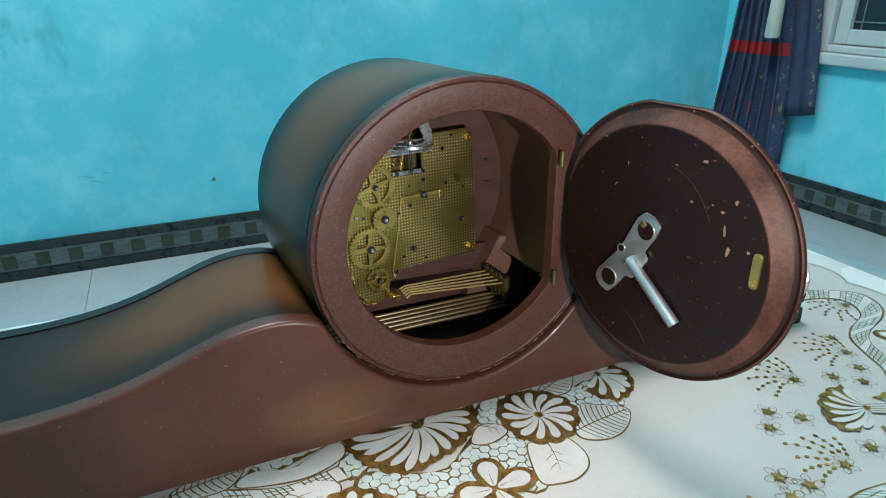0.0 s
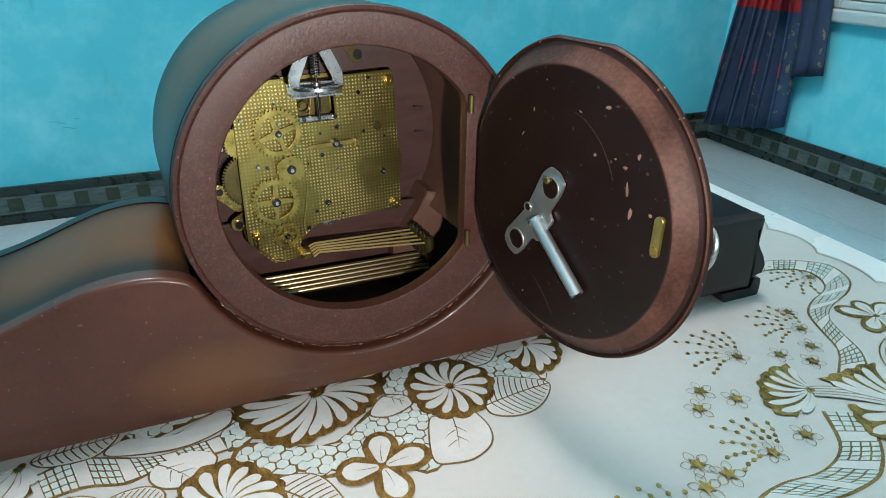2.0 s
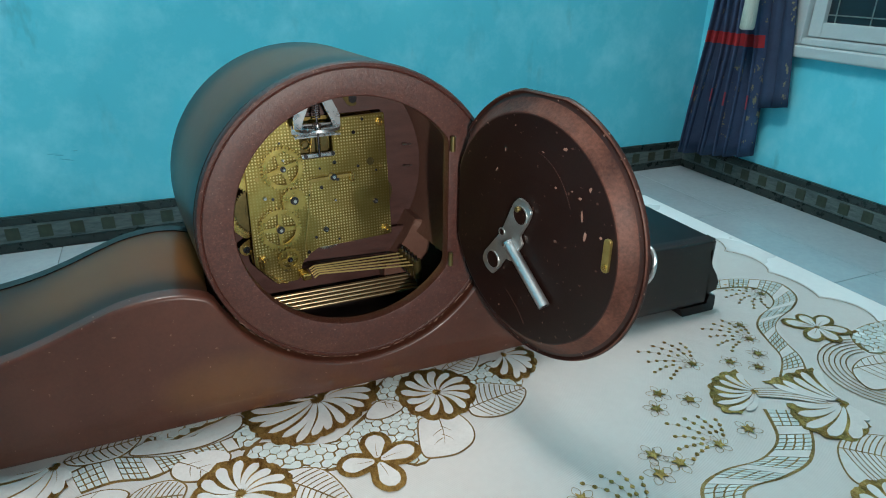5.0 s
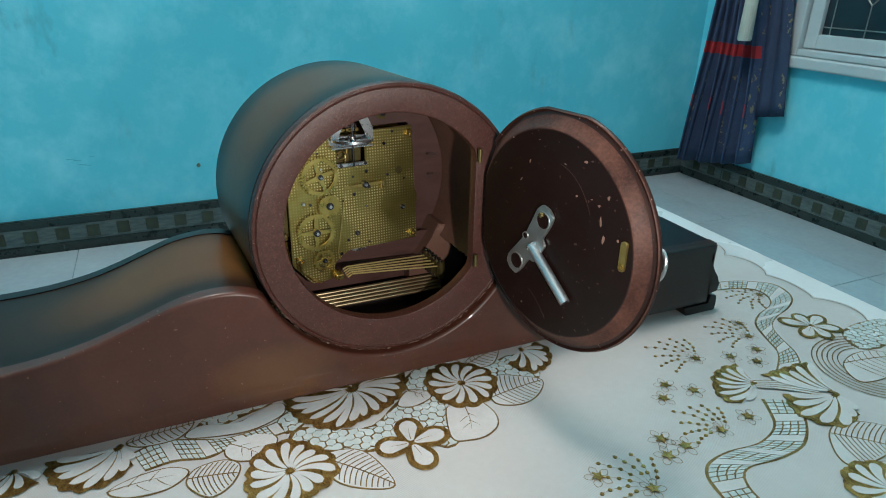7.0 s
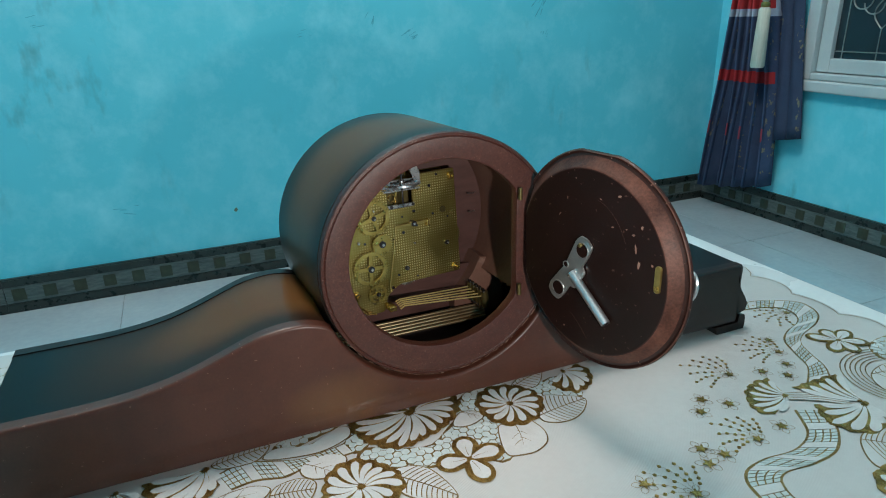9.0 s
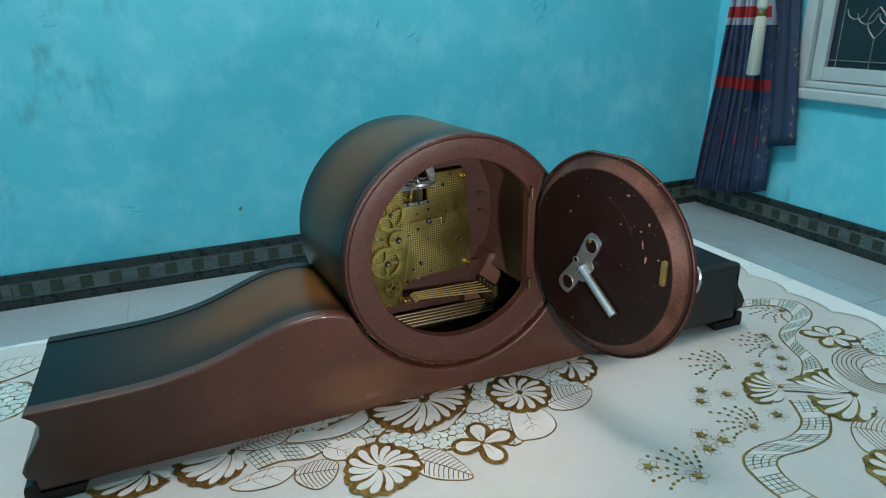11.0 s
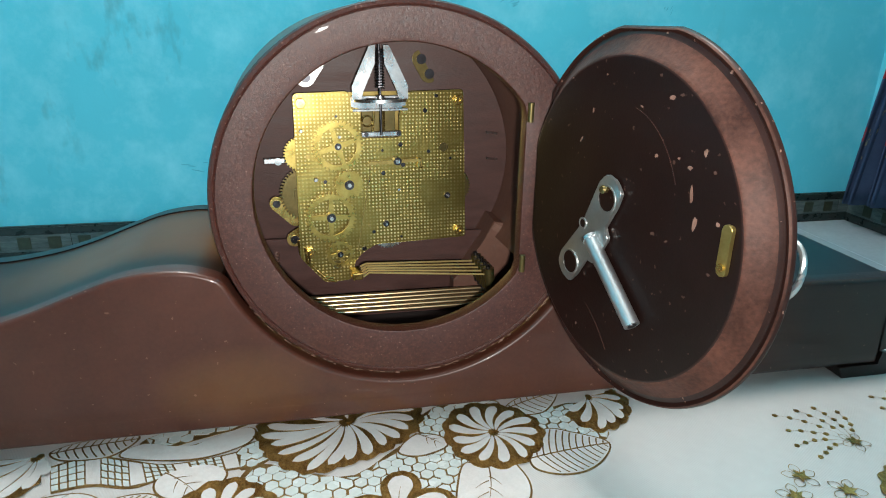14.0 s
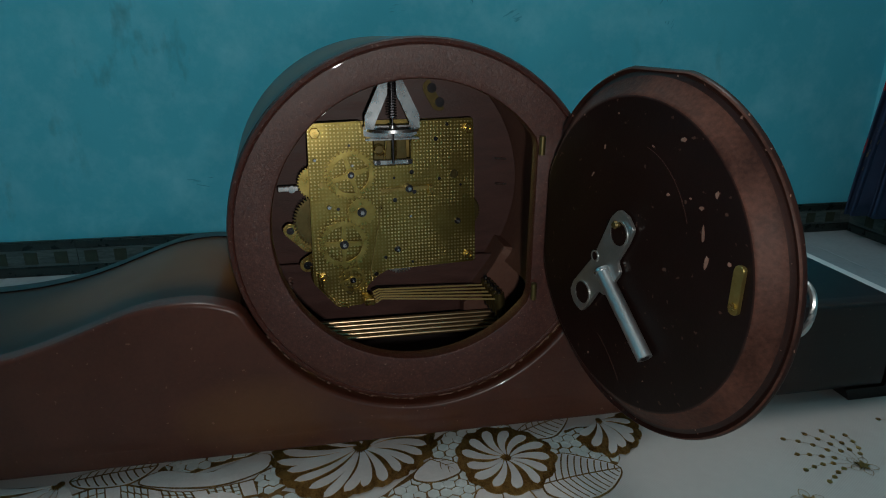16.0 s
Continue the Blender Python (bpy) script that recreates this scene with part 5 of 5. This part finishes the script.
def ladder(a, b, groups, plain=True, across=4, along=4):
    """A curling ribbon of small mint window panes, now and then a plain stretch."""
    bm = bmesh.new()
    n = groups * (along + 2)
    pa, pb = resample(a, n), resample(b, n)
    va = [bm.verts.new((p.x, p.y, LOW)) for p in pa]
    vb = [bm.verts.new((p.x, p.y, LOW)) for p in pb]
    for i in range(n):
        bm.faces.new((va[i], va[i + 1], vb[i + 1], vb[i])).material_index = 2

    def cell(i0, i1, v0, v1, ink, pad):
        q = []
        for i, v in ((i0, v0), (i1, v0), (i1, v1), (i0, v1)):
            lo = int(min(i, n - 1e-6))
            t = i - lo
            q.append(pa[lo].lerp(pa[lo + 1], t).lerp(pb[lo].lerp(pb[lo + 1], t), v))
        c = sum(q, Vector((0, 0))) / 4
        shape(bm, rounded([tuple(p + (c - p).normalized() * min(pad, (c - p).length * 0.4)) for p in q], 0.0003, 2), MIDDLE, ink)

    for g in range(groups):
        s = g * (along + 2)
        for i in range(along):
            for v in range(across):
                cell(s + i, s + i + 1, 0.06 + 0.88 * v / across, 0.06 + 0.88 * (v + 1) / across, 3, 0.0007)
        cell(s + along, s + along + 2, 0.06, 0.94, 1, 0.0009)
    return printed("printed_ribbon", bm)


def little_star(c, r, turn=0.0):
    bm = bmesh.new()
    for k in range(5):
        a = turn + 2 * math.pi * k / 5
        d = Vector((math.cos(a), math.sin(a)))
        o = petal(Vector(c) + d * r * 0.25, Vector(c) + d * r, r * 0.55, 0, 0.95)
        stroke(bm, o + o[:1], 0.00038, MIDDLE)
    star = []
    for k in range(10):
        a = turn + 2 * math.pi * (k + 0.5) / 10
        star.append((c[0] + (r * 0.55 if k % 2 == 0 else r * 0.25) * math.cos(a), c[1] + (r * 0.55 if k % 2 == 0 else r * 0.25) * math.sin(a)))
    shape(bm, rounded(star, r * 0.05, 2), TOPMOST, 0)
    return printed("printed_star", bm)


def spray(root, tips):
    """Gold berries along thin bent stems."""
    bm = bmesh.new()
    o = Vector(root)
    ways = [Vector(t) - o for t in tips]
    mean = sum(ways, Vector((0, 0)))
    mid, long = math.atan2(mean.y, mean.x), max(w.length for w in ways)
    curl = random.choice((-1, 1))
    for j in range(7):
        a = mid + radians(-66 + 22 * j)
        t = o + Vector((math.cos(a), math.sin(a))) * long * (1.0 - 0.07 * abs(j - 3)) * random.uniform(0.92, 1.05)
        line = bezier(root, t, 0.22 * curl, 16)
        stroke(bm, line, 0.00022, LOW + 0.0002)
        for i in range(6 + j % 2, 17, 3):
            p = Vector(line[i])
            d = (Vector(line[min(16, i + 1)]) - Vector(line[i - 1])).normalized()
            q = p + Vector((-d.y, d.x)) * random.uniform(-0.0007, 0.0007)
            shape(bm, petal(q - d * 0.0015, q + d * 0.0018, 0.0029, 0, 0.85), MIDDLE, 0)
    return printed("printed_spray", bm)


# lace ground first, then leaves, ribbons and flowers
net([(-0.030, -0.040), (-0.006, -0.022), (0.012, -0.014), (0.030, -0.036), (0.026, -0.072), (0.010, -0.082), (-0.012, -0.060), (-0.036, -0.066), (-0.060, -0.058), (-0.088, -0.040), (-0.080, -0.022), (-0.054, -0.034)])
net([(0.006, -0.006), (0.020, 0.012), (0.052, 0.022), (0.062, 0.004), (0.040, -0.012), (0.022, -0.020)])
net([(0.062, -0.016), (0.078, -0.004), (0.112, 0.002), (0.116, -0.030), (0.100, -0.036), (0.080, -0.024)])
net([(-0.092, -0.010), (-0.080, -0.002), (-0.074, -0.020), (-0.088, -0.026)], 0.006)
net([(-0.145, 0.006), (-0.131, 0.016), (-0.100, 0.022), (-0.088, 0.014), (-0.116, 0.004), (-0.130, 0.000)], 0.0072)
net([(-0.46, 0.12), (-0.36, 0.13), (-0.36, 0.19), (-0.46, 0.20)], 0.009)
leaf([(0.050, -0.036), (0.058, -0.058), (0.054, -0.074), (0.040, -0.082), (0.026, -0.081), (0.017, -0.076), (0.020, -0.058), (0.028, -0.041), (0.040, -0.046)], axis=((0.040, -0.046), (0.032, -0.078)))
leaf([(0.066, -0.036), (0.080, -0.020), (0.096, -0.026), (0.112, -0.038), (0.104, -0.051), (0.090, -0.059), (0.075, -0.059), (0.063, -0.051)], False, 12, ((0.064, -0.044), (0.112, -0.039)))
leaf([(0.062, 0.002), (0.076, 0.014), (0.102, 0.018), (0.088, -0.003), (0.072, -0.005)], False, 9, ((0.062, 0.002), (0.102, 0.016)))
leaf([(-0.066, -0.056), (-0.048, -0.059), (-0.038, -0.074), (-0.034, -0.101), (-0.052, -0.097), (-0.067, -0.085), (-0.071, -0.069)], False, 13, ((-0.068, -0.062), (-0.034, -0.100)))
leaf([(0.006, -0.012), (0.020, -0.016), (0.022, -0.026), (0.006, -0.032), (-0.006, -0.026)], True)
leaf([(-0.155, -0.051), (-0.149, -0.038), (-0.131, -0.036), (-0.121, -0.046), (-0.129, -0.062), (-0.143, -0.067)], False, 10, ((-0.154, -0.046), (-0.124, -0.052)))
leaf([(-0.200, -0.039), (-0.185, -0.031), (-0.164, -0.030), (-0.152, -0.039), (-0.165, -0.050), (-0.187, -0.049)], True)
leaf([(-0.126, -0.022), (-0.106, -0.018), (-0.094, -0.028), (-0.104, -0.044), (-0.122, -0.042), (-0.130, -0.032)], True)
leaf([(-0.190, 0.006), (-0.172, 0.014), (-0.146, 0.013), (-0.157, -0.003), (-0.180, -0.003)], False, 11, ((-0.190, 0.004), (-0.146, 0.010)))
leaf([(-0.153, -0.004), (-0.143, 0.005), (-0.119, -0.001), (-0.093, 0.010), (-0.083, 0.008), (-0.086, -0.004), (-0.107, -0.013), (-0.128, -0.012)], False)
net([(0.407, -0.08), (0.44, -0.073), (0.472, -0.08), (0.429, -0.109), (0.397, -0.105)], 0.0065)
leaf([(0.361, -0.115), (0.383, -0.108), (0.405, -0.111), (0.413, -0.124), (0.384, -0.142), (0.353, -0.141), (0.35, -0.13)], False, 8)
leaf([(0.268, -0.172), (0.291, -0.167), (0.315, -0.184), (0.299, -0.201), (0.258, -0.204), (0.251, -0.193)], False, 12)
leaf([(0.233, -0.209), (0.252, -0.204), (0.28, -0.208), (0.267, -0.226), (0.236, -0.223)], True)
leaf([(-0.44, 0.06), (-0.39, 0.085), (-0.36, 0.06), (-0.40, 0.035)], False, 10)
leaf([(-0.43, 0.21), (-0.385, 0.245), (-0.345, 0.23), (-0.38, 0.20)], False, 9)
ladder([(-0.186, -0.006), (-0.168, 0.000), (-0.150, -0.006), (-0.128, -0.014), (-0.106, -0.013), (-0.092, -0.010)], [(-0.178, -0.028), (-0.160, -0.026), (-0.140, -0.031), (-0.124, -0.026), (-0.104, -0.026), (-0.088, -0.025)], 4)
ladder([(0.330, 0.050), (0.381, 0.043), (0.409, 0.035), (0.434, 0.016), (0.428, -0.010), (0.406, -0.026), (0.376, -0.036), (0.357, -0.048), (0.347, -0.067), (0.339, -0.088), (0.324, -0.106)],
       [(0.325, 0.034), (0.366, 0.028), (0.393, 0.021), (0.404, 0.010), (0.400, -0.006), (0.387, -0.017), (0.362, -0.026), (0.344, -0.039), (0.333, -0.061), (0.323, -0.082), (0.300, -0.100)], 9)
ladder([(0.284, -0.138), (0.272, -0.150), (0.258, -0.164), (0.240, -0.175), (0.214, -0.178), (0.188, -0.176), (0.176, -0.184), (0.172, -0.204), (0.180, -0.240)],
       [(0.256, -0.124), (0.248, -0.138), (0.240, -0.149), (0.228, -0.156), (0.210, -0.160), (0.184, -0.158), (0.160, -0.164), (0.150, -0.186), (0.150, -0.240)], 7)
fan_flower((-0.031, 0.006), [(-0.079, 0.010), (-0.080, 0.001), (-0.076, -0.009), (-0.071, -0.018), (-0.064, -0.027), (-0.054, -0.033), (-0.044, -0.033), (-0.033, -0.029), (-0.022, -0.026), (-0.012, -0.021), (-0.003, -0.015), (0.004, -0.008), (0.009, 0.001), (0.010, 0.011), (-0.030, 0.030), (-0.060, 0.024)], 0.0088)
round_flower((0.050, -0.019), 0.0262, 13, 0.0092, 0.3, wobble=0.05)
fan_flower((0.118, 0.006), [(0.100, -0.007), (0.104, -0.019), (0.112, -0.026), (0.121, -0.024), (0.129, -0.019), (0.135, -0.011), (0.138, 0.000), (0.132, 0.012)], 0.0085)
round_flower((-0.093, -0.064), 0.0265, 14, 0.0098, 0.1, wobble=0.09)
fan_flower((-0.193, 0.002), [(-0.233, 0.004), (-0.233, -0.006), (-0.230, -0.015), (-0.223, -0.024), (-0.213, -0.030), (-0.202, -0.030), (-0.192, -0.024), (-0.186, -0.014)], 0.0095)
fan_flower((-0.254, 0.002), [(-0.292, 0.000), (-0.286, -0.010), (-0.274, -0.016), (-0.262, -0.018), (-0.250, -0.016), (-0.240, -0.010)], 0.0085)
fan_flower((-0.300, -0.060), [(-0.335, -0.060), (-0.325, -0.080), (-0.300, -0.092), (-0.275, -0.082), (-0.266, -0.060), (-0.280, -0.036), (-0.305, -0.026), (-0.328, -0.038)], 0.013)
four_petal((-0.011, -0.069), [(-0.006, -0.046), (0.014, -0.067), (-0.008, -0.093), (-0.033, -0.066)], 0.0125)
# bud, large side flower and five-petal flower of the curling border
fan_flower((0.267, -0.108), [(0.274, -0.085), (0.262, -0.084), (0.252, -0.086), (0.243, -0.091), (0.236, -0.099), (0.231, -0.107), (0.231, -0.116), (0.242, -0.122)], 0.0072, "printed_bud")
bm = bmesh.new()
shape(bm, bezier((0.268, -0.1045), (0.309, -0.127), 0.10) + bezier((0.303, -0.141), (0.264, -0.113), -0.10), 0.00110, 1)
for k in range(5):
    f = k / 4
    stroke(bm, bezier((0.268 - 0.004 * f, -0.1045 - 0.0085 * f), (0.309 - 0.006 * f, -0.127 - 0.014 * f), 0.10), 0.0007, 0.00125)
printed("printed_stem", bm)
fan_flower((0.315, -0.142), [(0.284, -0.104), (0.296, -0.104), (0.308, -0.104), (0.320, -0.104), (0.334, -0.106)], 0.010)
fan_flower((0.315, -0.143), [(0.280, -0.128), (0.272, -0.138), (0.268, -0.150), (0.274, -0.162), (0.286, -0.170), (0.300, -0.168), (0.311, -0.162)], 0.0115)
four_petal((0.391, -0.061), [(0.374, -0.043), (0.396, -0.041), (0.414, -0.052), (0.410, -0.075), (0.388, -0.082), (0.371, -0.072)], 0.0100)
round_flower((0.255, -0.226), 0.024, 11, 0.0105, 0.4, wobble=0.04)
round_flower((-0.42, 0.225), 0.022, 8, 0.011, 0.2)
round_flower((-0.45, 0.10), 0.024, 8, 0.011, 0.5)
bm = bmesh.new()
for k in range(6):
    r = 0.030 + 0.0042 * k
    stroke(bm, [(0.384 + r * math.cos(radians(a)), -0.128 + r * 0.9 * math.sin(radians(a))) for a in range(70, 255, 8)], 0.0010, MIDDLE)
rim = [(x - 0.004, y - 0.002) for x, y in edge if x > 0.44 and -0.2 < y < 0.25]
stroke(bm, rim, 0.0008, LOW + 0.0002)
printed("printed_curl", bm)
for (x, y), r, a in (((0.199, -0.082), 0.0095, 0.2), ((0.215, -0.096), 0.0095, 0.9), ((0.186, -0.095), 0.0095, 1.3), ((0.152, -0.131), 0.0100, 0.4), ((0.163, -0.143), 0.0100, 1.0), ((0.145, -0.146), 0.0100, 0.1), ((0.229, -0.136), 0.0095, 0.6), ((0.280, -0.071), 0.0090, 0.3), ((0.310, -0.071), 0.0090, 1.1), ((0.295, -0.085), 0.0090, 0.5), ((0.199, -0.140), 0.0085, 0.2), ((0.250, -0.062), 0.0085, 0.8), ((0.322, -0.052), 0.0080, 0.3), ((0.332, -0.031), 0.0075, 0.6), ((0.398, 0.004), 0.0080, 0.4), ((0.089, -0.144), 0.0095, 0.3), ((0.115, -0.166), 0.0090, 0.9)):
    little_star((x, y), r, a)
spray((0.250, -0.062), [(0.224, -0.030), (0.250, -0.036), (0.222, -0.060)])
spray((0.201, -0.141), [(0.196, -0.106), (0.180, -0.112), (0.184, -0.136)])
spray((0.322, -0.052), [(0.300, -0.022), (0.318, -0.026), (0.292, -0.042)])
spray((0.398, 0.004), [(0.364, 0.022), (0.380, 0.020), (0.360, 0.004), (0.372, -0.004)])
spray((0.115, -0.166), [(0.100, -0.130), (0.116, -0.140), (0.088, -0.158)])
